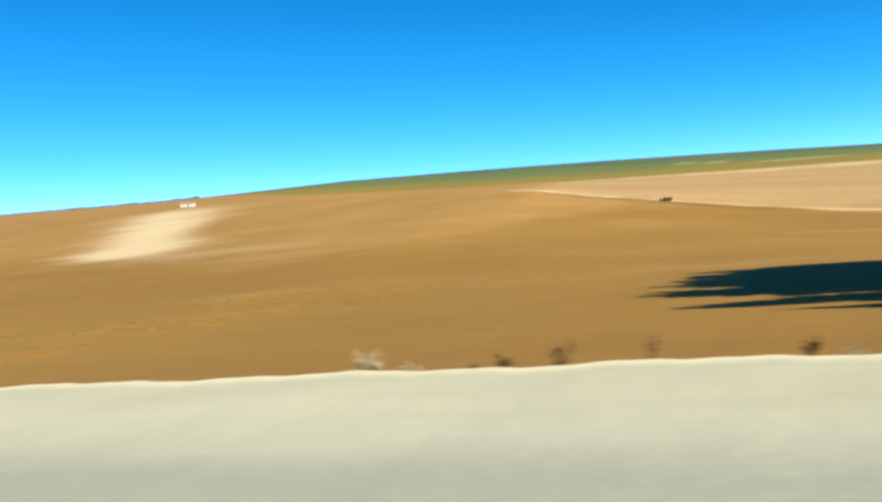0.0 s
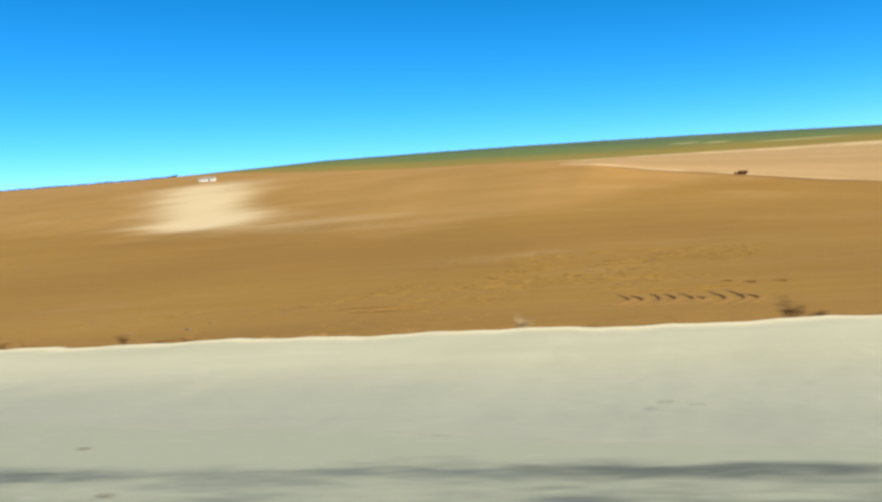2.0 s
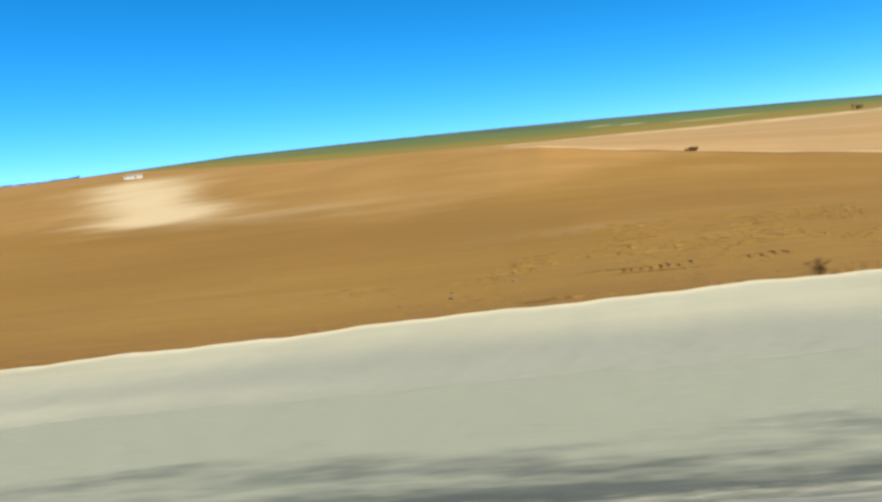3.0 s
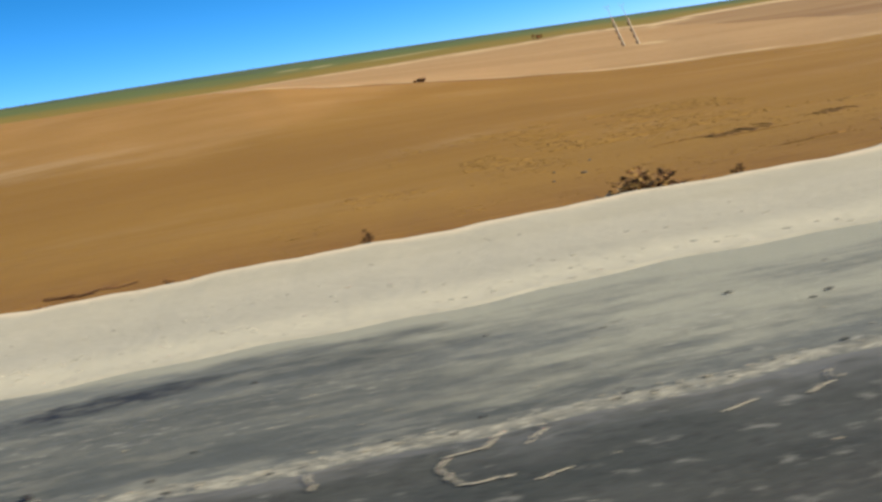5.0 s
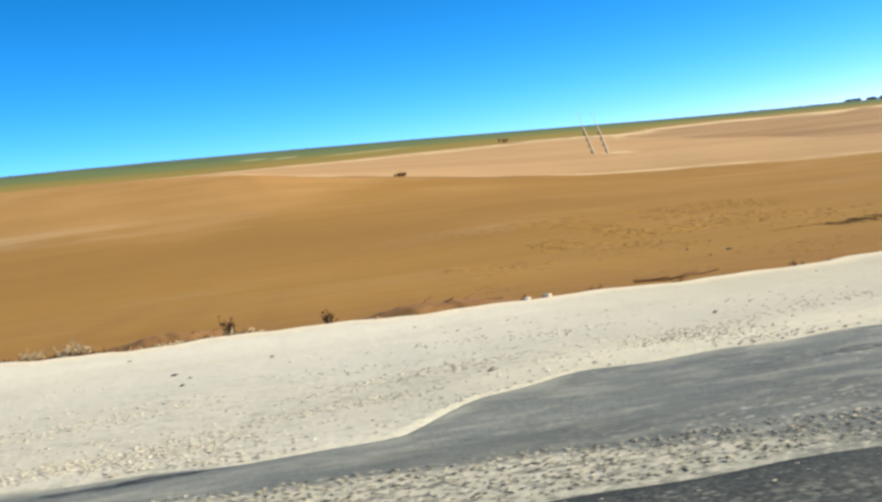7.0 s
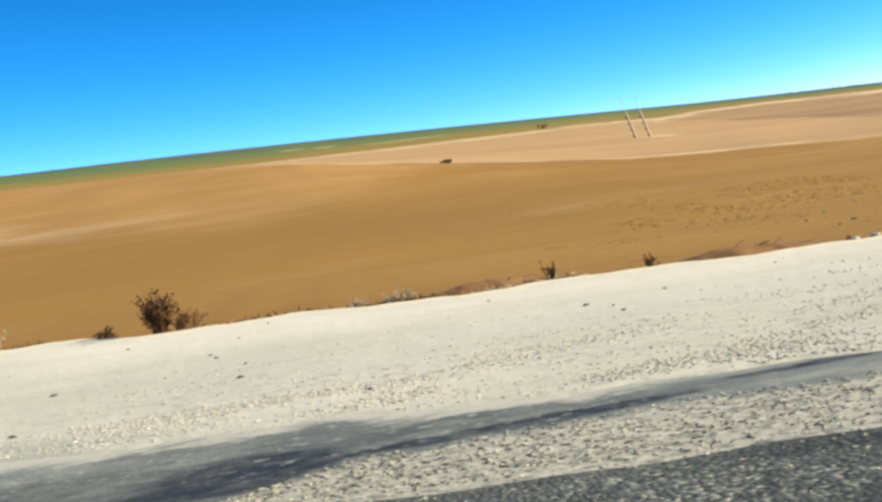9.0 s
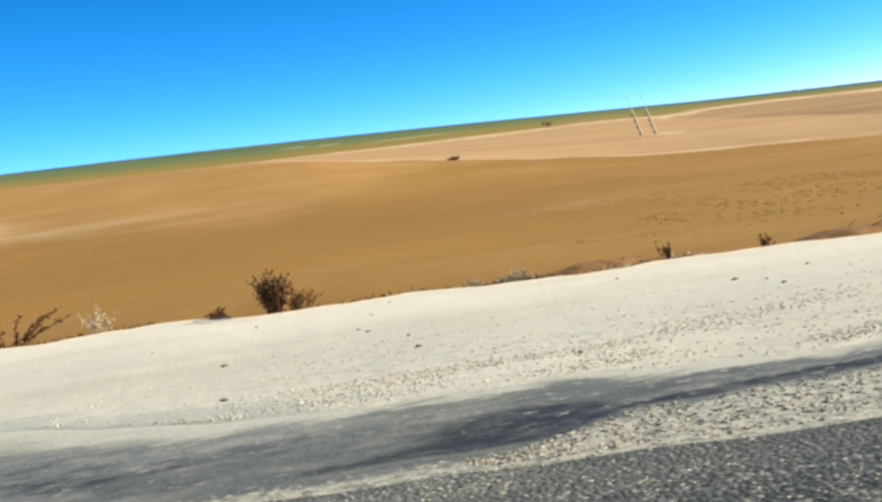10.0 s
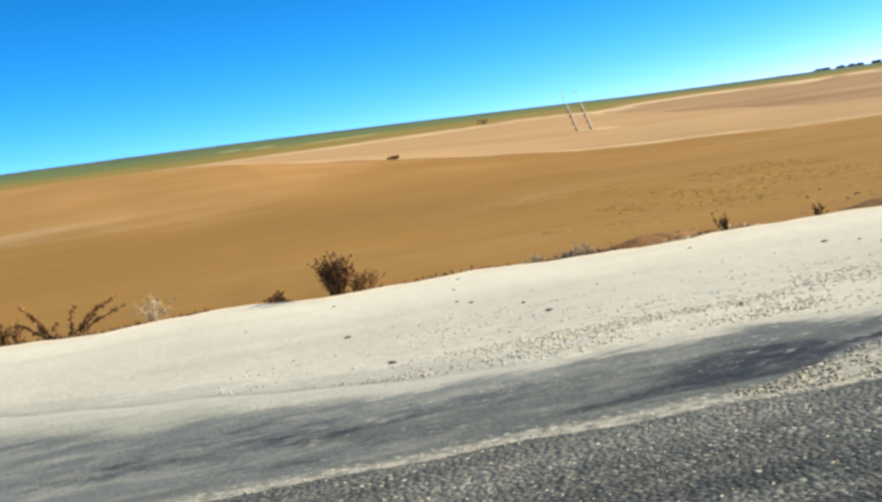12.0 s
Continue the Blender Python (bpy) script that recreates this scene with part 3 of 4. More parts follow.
def grow(rng, verts, faces, tips, p, d, length, r, depth, spread, droop=0.0):
    pts, q = [p.copy()], p.copy()
    seg = 4
    for i in range(seg):
        d = (d + Vector((rng.gauss(0, 0.16), rng.gauss(0, 0.16), rng.gauss(0, 0.10) - droop))).normalized()
        q = q + d * (length / seg)
        pts.append(q.copy())
        tips.append((q.copy(), d.copy(), depth))
        if depth and i and rng.random() < 0.85:
            side = Vector((rng.gauss(0, 1), rng.gauss(0, 1), rng.gauss(0.3, 0.6))).normalized()
            grow(rng, verts, faces, tips, q, (d + side * spread).normalized(), length * rng.uniform(0.35, 0.6), r * 0.55, depth - 1, spread, droop)
    tube(verts, faces, pts, r, r * 0.35)


def dry_bush(x, y, height, width, seed, stem_mat, leaf_mat, leaves, label, name="dry_bush", category="dry bush", stems=9, upright=1.0, depth=2, group="dry roadside weeds", leaf=0.035):
    rng = random.Random(seed)
    root = thing(name, x, y, surface_z(x, y) - 0.02, label, category, group)
    if width / height < 0.2:
        depth, stems = 1, int(stems * 1.6)
    v, f, tips = [], [], []
    for _ in range(stems):
        an = rng.uniform(0, 6.28)
        out = Vector((math.cos(an), math.sin(an), 0)) * rng.uniform(0.1, 1) * width / height / upright
        foot = width * 0.08 if width / height > 0.2 else 0.07 * height
        start = Vector((rng.gauss(0, foot), rng.gauss(0, foot), 0))
        grow(rng, v, f, tips, start, (out + Vector((0, 0, 1))).normalized(), height * rng.uniform(0.55, 0.9), 0.007 + 0.008 * height, depth, min(0.75, 0.22 + 0.7 * width / height))
    link_part("stalk", v, f, stem_mat, root)
    if leaves:
        v, f = [], []
        for _ in range(leaves):
            p, d, _k = rng.choice(tips)
            dd = (d + Vector((rng.gauss(0, 0.6), rng.gauss(0, 0.6), rng.gauss(0, 0.5)))).normalized()
            blade(v, f, p, dd, leaf * rng.uniform(0.6, 1.4), leaf * 0.35, rng)
        link_part("foliage", v, f, leaf_mat, root)
    return root


ICO = bmesh.new()
bmesh.ops.create_icosphere(ICO, subdivisions=1, radius=1)
ICO.verts.index_update()
ICO_VERTS, ICO_FACES = [tuple(q.co) for q in ICO.verts], [tuple(w.index for w in fc.verts) for fc in ICO.faces]
ICO.free()


def rock(verts, faces, p, r, rng, flat=0.6):
    """Adds a small uneven stone."""
    b = len(verts)
    sx, sy, turn = rng.uniform(0.8, 1.6), rng.uniform(0.7, 1.1), rng.uniform(-0.6, 0.6)
    ca, sa = math.cos(turn), math.sin(turn)
    for q in ICO_VERTS:
        k = r * rng.uniform(0.75, 1.15)
        qx, qy = q[0] * k * sx, q[1] * k * sy
        verts.append((p[0] + qx * ca - qy * sa, p[1] + qx * sa + qy * ca, p[2] + q[2] * k * flat))
    faces.extend([tuple(b + w for w in fc) for fc in ICO_FACES])


def ey(x):
    return float(edge_y(np.array(x)))


def far_point(a, y, dz=0.0):
    x = -70 + a * y
    return x, y, float(land_z(np.array([x]), np.array([y]))[0]) + dz


# ---- trees ----
def tree(name, x, y, height, seed, label, leaves=2600, crown=0.5, category="tree", group="", leaf=0.5, mat=None):
    rng = random.Random(seed)
    z = float(land_z(np.array([x]), np.array([y]))[0]) - 0.1
    root = thing(name, x, y, z, label, category, group)
    v, f, tips = [], [], []
    trunk = [Vector((rng.gauss(0, 0.02) * height * t, rng.gauss(0, 0.02) * height * t, height * 0.75 * t)) for t in (0, 0.25, 0.5, 0.75, 1)]
    tube(v, f, trunk, height * 0.022, height * 0.008, 7)
    for i in range(16):
        t = rng.uniform(0.28, 1.0)
        p = trunk[0].lerp(trunk[-1], t)
        an = rng.uniform(0, 6.28)
        d = Vector((math.cos(an), math.sin(an), rng.uniform(0.2, 0.9))).normalized()
        grow(rng, v, f, tips, p, d, height * crown * rng.uniform(0.4, 0.75) * (1.25 - 0.6 * t), height * 0.008, 1, 0.8)
    link_part("trunk", v, f, BARK, root)
    v, f = [], []
    for _ in range(leaves):
        p, d, _k = rng.choice(tips)
        q = p + Vector((rng.gauss(0, 1), rng.gauss(0, 1), rng.gauss(0, 0.8))) * height * 0.032
        dd = Vector((rng.gauss(0, 1), rng.gauss(0, 1), rng.gauss(0, 1))).normalized()
        blade(v, f, q, dd, leaf * rng.uniform(0.6, 1.4), leaf * 0.45, rng)
    link_part("crown", v, f, mat or LEAF, root)
    return root


for i, (x, y, h) in enumerate([(-4.5, 58, 11.6), (-4, 43, 6.8), (-4, 50, 9.4), (-4, 65, 13.0), (-3.6, 73, 13.4), (-3.4, 80, 13.6), (-3.6, 87, 13.6), (-3.6, 93, 12.6), (2, 57, 13), (3, 66, 13.5), (2, 48, 9.8), (3, 76, 13), (3, 86, 13.5)]):
    tree("tree", x, y, h, 40 + i, "dark broadleaf tree standing in the brown field", 8500, 0.6, group="trees by the field", leaf=1.0)

for i, (a, h) in enumerate([(0.606, 15), (0.652, 12), (0.668, 13)]):
    x, y, z = far_point(a, 1120)
    tree("tree", x, y, h * 0.8, 70 + i, "dark tree on the far skyline", 1400, 0.95, group="skyline trees", leaf=1.9, mat=SKYLINE_LEAF)


def shrub(x, y, w, h, seed, label, leaf=0.35, n=700, mat=None):
    rng = random.Random(seed)
    z = float(land_z(np.array([x]), np.array([y]))[0])
    root = thing("shrub", x, y, z - 0.05, label, "shrub", "far shrubs")
    tips = []
    for _ in range(14):
        v, f = [], []
        an = rng.uniform(0, 6.28)
        grow(rng, v, f, tips, Vector((rng.gauss(0, w * 0.22), rng.gauss(0, w * 0.08), 0)), Vector((math.cos(an) * 0.6, math.sin(an) * 0.4, 1)).normalized(), h * rng.uniform(0.5, 1), 0.04, 1, 0.8)
        link_part("branch", v, f, DRY_STEM if mat is None else BARK, root)
    v, f = [], []
    for _ in range(n):
        p, _d, _k = rng.choice(tips)
        q = p + Vector((rng.gauss(0, 0.15), rng.gauss(0, 0.12), rng.gauss(0, 0.1))) * (leaf / 0.35)
        blade(v, f, q, Vector((rng.gauss(0, 1), rng.gauss(0, 1), rng.gauss(0, 1))).normalized(), leaf, leaf * 0.45, rng)
    link_part("foliage", v, f, mat or SHRUB, root)


shrub(-62.2, 307, 3.4, 0.75, 5, "dark low shrub on the field boundary")
gx, gy, gz = far_point(0.155, 640)
shrub(gx, gy, 5.0, 3.0, 6, "dark round shrub in the green crop")


for i, (a, w, h) in enumerate([(0.592, 14, 5), (0.580, 12, 4.5), (0.568, 13, 4), (0.556, 10, 3.5), (0.540, 10, 3.5), (0.531, 8, 3), (0.520, 12, 2.6), (0.505, 10, 2.4), (0.498, 8, 2.2), (0.640, 22, 7), (0.660, 24, 8)]):
    x, y, z = far_point(a, 1118)
    shrub(x, y, w, h * 0.55, 110 + i, "dark green thicket on the far skyline", 1.5, 500, SKYLINE_LEAF)


def far_woodland(seed):
    """A ragged line of distant scrub along the skyline."""
    rng = random.Random(seed)
    v, f = [], []
    for _ in range(6800):
        a = rng.uniform(-0.75, 0.56)
        y = 1130 + rng.gauss(0, 12)
        x = -70 + a * y
        tall = 0.25 + 0.6 * max(0.0, noise.noise(Vector((a * 28, 0.3, 0)))) + 0.3 * max(0.0, noise.noise(Vector((a * 110, 4.3, 0))))
        z = float(land_z(np.array([x]), np.array([y]))[0])
        p = Vector((x, y, z - 0.3 + rng.random() * tall))
        d = Vector((rng.gauss(0, 1), rng.gauss(0, 1), rng.gauss(0, 0.6))).normalized()
        blade(v, f, p, d, rng.uniform(0.8, 1.5), 0.5, rng)
    me = bpy.data.meshes.new("far_scrub")
    me.from_pydata(v, [], f)
    me.materials.append(FAR_LEAF)
    tagged(new("far_scrub", me), "ragged dark green scrub along the far skyline", "scrub", kind="stuff")


far_woodland(9)


def far_hedge(seed):
    """A low dark hedge along the crest of the brown field."""
    rng = random.Random(seed)
    v, f = [], []
    for _ in range(4200):
        a = rng.uniform(-0.95, -0.56)
        y = 1128 + rng.gauss(0, 6)
        x = -70 + a * y
        z = float(land_z(np.array([x]), np.array([y]))[0])
        tall = 2.0 + 1.4 * max(0.0, noise.noise(Vector((a * 60, 2.3, 0))) + 0.3)
        blade(v, f, Vector((x, y, z + rng.random() * tall)), Vector((rng.gauss(0, 1), rng.gauss(0, 0.6), rng.gauss(0, 0.5))).normalized(), rng.uniform(1.0, 1.8), 0.6, rng)
    me = bpy.data.meshes.new("far_hedge")
    me.from_pydata(v, [], f)
    me.materials.append(SKYLINE_LEAF)
    tagged(new("far_hedge", me), "low dark hedge along the crest of the brown field", "hedge", kind="stuff")


far_hedge(19)


# ---- leaning twin poles ----
def leaning_pole(x, y, group):
    z = float(land_z(np.array([x]), np.array([y]))[0])
    root = thing("utility_pole", x, y, z - 0.3, "tall pale leaning pole with dark steel bracing in the field", "pole", group)
    lean = Vector((-0.275, 0.0, 0.961))
    v, f = [], []
    tube(v, f, [lean * (11.6 * t) for t in (0, 0.33, 0.66, 1)], 0.42, 0.30, 8)
    shaft = link_part("pole_shaft", v, f, POLE, root, "pale sunlit shaft")
    v, f = [], []
    tube(v, f, [lean * 11.4, lean * 14.2, lean * 17.0], 0.10, 0.07, 6)
    link_part("pole_top", v, f, POLE, root)
    for k in range(4):
        v, f = [], []
        c = lean * (0.4 + 2.6 * k)
        tube(v, f, [c + Vector((-0.62, 0, 0)), c + lean * 0.65 + Vector((-0.76, 0, 0)), c + lean * 1.35 + Vector((-0.62, 0, 0))], 0.20, 0.15, 6)
        link_part("brace", v, f, POLE_DARK, shaft, "dark rusted steel brace")
        v, f = [], []
        tube(v, f, [c + lean * 1.3 + Vector((-0.85, 0, 0)), c + lean * 1.7 + Vector((-0.4, 0, 0)), c + lean * 2.1 + Vector((0, 0, 0))], 0.12, 0.10, 5)
        link_part("strut", v, f, POLE, shaft)
    v, f = [], []
    top = lean * 16.7
    tube(v, f, [top + Vector((-1.1, 0, -0.1)), top, top + Vector((1.1, 0, 0.1))], 0.05, 0.05, 4)
    arm = link_part("cross_arm", v, f, POLE, root)
    for k in (-0.9, 0.9):
        v, f = [], []
        tube(v, f, [top + Vector((k, 0, 0)), top + Vector((k, 0, 0.5)), top + Vector((k, 0, 0.9))], 0.05, 0.04, 6)
        link_part("insulator", v, f, POLE, arm)
    return root


leaning_pole(27.0, 437, "twin poles")
leaning_pole(32.8, 437, "twin poles")


# ---- farm building ----
def box(verts, faces, x0, x1, y0, y1, z0, z1):
    b = len(verts)
    verts.extend([(x, y, z) for z in (z0, z1) for y in (y0, y1) for x in (x0, x1)])
    faces.extend([tuple(b + i for i in q) for q in ((0, 2, 3, 1), (4, 5, 7, 6), (0, 1, 5, 4), (2, 6, 7, 3), (0, 4, 6, 2), (1, 3, 7, 5))])


def farm_building(x, y, w, d, h, label):
    z = float(land_z(np.array([x]), np.array([y]))[0])
    root = thing("farm_building", x, y, z - 0.2, label, "building", "far farm", turn=25)
    v, f = [], []
    box(v, f, -w / 2, w / 2, -d / 2, d / 2, 0, h)
    link_part("wall", v, f, WALL, root)
    v = [(-w / 2 - .3, -d / 2 - .3, h), (w / 2 + .3, -d / 2 - .3, h), (w / 2 + .3, d / 2 + .3, h), (-w / 2 - .3, d / 2 + .3, h), (-w / 2 - .3, 0, h + .5), (w / 2 + .3, 0, h + .5)]
    link_part("roof", v, [(0, 1, 5, 4), (2, 3, 4, 5), (0, 4, 3), (1, 2, 5), (0, 3, 2, 1)], ROOF, root)
    for k, (c, ww, z0, z1) in enumerate([(-0.3, 0.4, 0.7, 1.1), (0.05, 0.6, 0.2, 1.15), (0.33, 0.4, 0.7, 1.1)]):
        v, f = [], []
        box(v, f, c * w - ww / 2, c * w + ww / 2, -d / 2 - 0.03, -d / 2 + 0.02, z0, z1)
        link_part("door" if k == 1 else "window", v, f, DARK_OPENING, root)


hx, hy, hz = far_point(-0.497, 415)
farm_building(hx, hy, 5.5, 4, 1.5, "small white plastered farm building on the far rise")
farm_building(hx - 9, hy + 12, 3.5, 4, 1.2, "low white farm outbuilding on the far rise")

# ---- dry weeds along the shoulder ----
BROWN = (DRY_STEM, DRY_LEAF)
PALE = (STRAW, STRAW)
DARK = (DRY_STEM, DARK_WEED)
weeds = [
    # x, distance past the edge, height, width, seed, materials, leaves, stems, label
    (-96.69, 0.15, 0.56, 0.155, 1, DARK, 2300, 54, "upright dark brown dried weed at the field edge"),
    (-96.42, 0.22, 0.40, 0.10, 43, BROWN, 240, 10, "brown dry twigs beside a dark weed"),
    (-96.27, 0.12, 0.28, 0.14, 2, BROWN, 160, 6, "small dark dried weed stalk"),
    (-97.46, 0.25, 0.22, 0.36, 3, DARK, 300, 10, "low bent brown dried weed"),
    (-99.05, 0.15, 0.46, 0.6, 5, PALE, 160, 14, "bleached straw-coloured dry weed"),
    (-101.2, 0.15, 0.40, 0.40, 6, DARK, 340, 12, "dark brown dried weed clump"),
    (-91.82, 0.25, 0.28, 0.06, 7, DARK, 200, 7, "small upright brown weed"),
    (-90.66, 0.25, 0.19, 0.12, 8, DARK, 140, 6, "low brown dried weed"),
    (-94.15, 0.3, 0.21, 1.3, 9, PALE, 520, 26, "pale tuft of dry grass"),
    (-93.66, 0.3, 0.24, 0.7, 40, PALE, 520, 26, "pale tuft of flattened dry grass"),
    (-100.95, 0.15, 0.34, 0.30, 41, BROWN, 260, 9, "dark brown dried weed clump"),
    (-30.62, 0.25, 0.58, 0.86, 10, DARK, 1500, 30, "round dark dried bush"),
    (-31.30, 0.25, 0.20, 0.14, 44, DARK, 90, 5, "small dark weed with a round head"),
    (-31.78, 0.25, 0.12, 0.50, 11, DARK, 160, 8, "low dry scrub twigs"),
    (-32.55, 0.25, 0.07, 0.90, 45, BROWN, 140, 8, "low flattened brown weeds"),
    (-24.75, 0.2, 0.26, 0.9, 12, PALE, 420, 24, "pale bleached dry weed clump"),
    (-24.15, 0.2, 0.14, 0.7, 46, PALE, 260, 16, "low pale bleached dry weed"),
    (-25.50, 0.2, 0.08, 0.6, 47, BROWN, 120, 8, "low flattened brown weeds"),
    (-23.35, 0.2, 0.08, 0.5, 48, DARK, 110, 8, "low flattened brown weeds"),
    (-23.06, 0.2, 0.16, 0.14, 13, DARK, 140, 7, "small brown dried roadside weed"),
    (-22.45, 0.6, 0.36, 0.55, 14, BROWN, 130, 7, "thin branching dried weed"),
    (-21.48, 0.2, 0.32, 0.05, 15, DARK, 60, 4, "single upright dry stalk"),
    (-19.90, 0.2, 0.25, 0.22, 16, DARK, 150, 7, "small brown dried weed"),
    (-19.50, 0.3, 0.16, 0.36, 17, PALE, 100, 8, "pale dry grass tuft"),
    (-37.92, 0.2, 0.40, 0.14, 18, DARK, 190, 7, "small dark dried weed"),
    (-37.60, 0.2, 0.07, 0.5, 49, DARK, 110, 8, "low flattened brown weeds"),
    (-43.74, 0.3, 0.14, 0.24, 19, PALE, 90, 7, "pale dry grass tuft"),
    (-42.90, 0.3, 0.16, 0.20, 50, PALE, 80, 7, "pale dry grass tuft"),
    (-42.46, 0.3, 0.15, 0.26, 51, PALE, 90, 7, "pale dry grass tuft"),
    (-48.50, 0.15, 0.15, 0.40, 20, DARK, 150, 9, "low dark broken twigs"),
    (-48.05, 0.15, 0.16, 0.40, 52, PALE, 120, 9, "bleached broken dry twigs"),
    (-45.80, 0.6, 0.26, 0.12, 21, PALE, 60, 6, "thin pale dry weed"),
    (-51.22, 0.5, 0.28, 0.10, 22, DARK, 120, 6, "small dark dried weed"),
    (-50.92, 0.3, 0.12, 0.30, 36, DARK, 90, 6, "low brown dried weed"),
    (-50.50, 0.3, 0.10, 0.40, 53, BROWN, 90, 6, "low brown dried weed"),
    (-54.28, 0.3, 0.18, 0.26, 54, PALE, 70, 6, "thin pale dry weed"),
    (-63.25, 0.2, 0.24, 0.16, 23, PALE, 150, 8, "bleached upright dry weed"),
    (-63.80, 0.3, 0.18, 0.26, 24, DARK, 160, 7, "low brown weed clump"),
    (-64.80, 0.15, 0.22, 0.14, 25, DARK, 150, 6, "small dark dried weed"),
    (-62.15, 0.9, 0.26, 0.20, 26, BROWN, 110, 6, "thin leaning dry weed"),
    (-61.70, 0.9, 0.30, 0.10, 55, BROWN, 50, 5, "thin brown dry weed"),
    (-59.96, 0.2, 0.17, 0.10, 27, DARK, 110, 6, "small dark dried weed"),
    (-59.40, 0.3, 0.10, 0.30, 28, DARK, 90, 6, "low brown weed fringe"),
    (-58.96, 0.3, 0.16, 0.24, 56, BROWN, 90, 6, "low brown weed fringe"),
    (-70.6, 0.3, 0.16, 0.25, 37, BROWN, 60, 5, "thin brown dry weed"),
    (-79.05, 0.3, 0.16, 0.10, 38, DARK, 90, 5, "small dark weed with a round head"),
    (-83.10, 0.2, 0.18, 0.10, 34, DARK, 110, 6, "small dark weed with a round head"),
    (-85.35, 0.2, 0.08, 0.20, 57, DARK, 70, 6, "small brown dried weed"),
    (-86.7, 0.4, 0.12, 0.9, 35, BROWN, 200, 12, "low flattened brown weeds"),
    (-88.4, 0.4, 0.12, 0.5, 42, DARK, 160, 10, "low flattened brown weeds"),
    (-87.6, 0.4, 0.12, 0.9, 39, BROWN, 200, 12, "low flattened brown weeds"),
]
for wx, past, h, w, seed, (sm, lm), nl, ns, label in weeds:
    dry_bush(wx, float(edge_y(np.array(wx))) + past * 0.12, h * 0.78 + 0.03, w * 0.55, seed, sm, lm, int(nl * 1.8), label, stems=ns, leaf=0.055 if h > 0.605 else 0.035 if h > 0.35 else 0.026,
             name="dry_weed" if h < 0.6 else "dry_bush", category="dry weed" if h < 0.6 else "dry bush")


def forked_twigs(x, reaches, seed, label):
    """A dead weed of a few long arching stems with small curled leaves along them."""
    rng = random.Random(seed)
    y = float(edge_y(np.array(x))) + 0.03
    root = thing("dry_weed", x, y, surface_z(x, y) - 0.03, label, "dry weed", "dry roadside weeds")
    for rx, rz in reaches:
        v, f, lv, lf = [], [], [], []
        pts = [Vector((rx * t + rng.gauss(0, 0.012), rng.gauss(0, 0.02), rz * (1.5 * t - 0.5 * t * t) * 1.0 + rng.gauss(0, 0.008))) for t in (0, 0.2, 0.4, 0.6, 0.8, 1.0)]
        tube(v, f, pts, 0.016, 0.007, 4)
        link_part("stem", v, f, DRY_STEM, root)
        for _ in range(95):
            k = rng.randrange(1, 6)
            p = pts[k].lerp(pts[k - 1], rng.random())
            blade(lv, lf, p, Vector((rng.gauss(0, 1), rng.gauss(0, 1), rng.gauss(0.3, 0.8))).normalized(), rng.uniform(0.03, 0.07), 0.018, rng)
        link_part("foliage", lv, lf, DRY_LEAF, root)


forked_twigs(-100.22, [(0.14, 0.50), (0.42, 0.34), (0.68, 0.52), (0.50, 0.46), (0.28, 0.24), (0.80, 0.40)], 8, "dead brown weed with two arching stems")
forked_twigs(-100.45, [(-0.36, 0.62), (-0.24, 0.45), (0.10, 0.30), (-0.14, 0.30), (-0.48, 0.40)], 5, "sprawling dead brown weed with arching forked stems")
forked_twigs(-31.0, [(-0.35, 0.16), (-0.15, 0.25)], 7, "low dead twigs beside the dried bush")


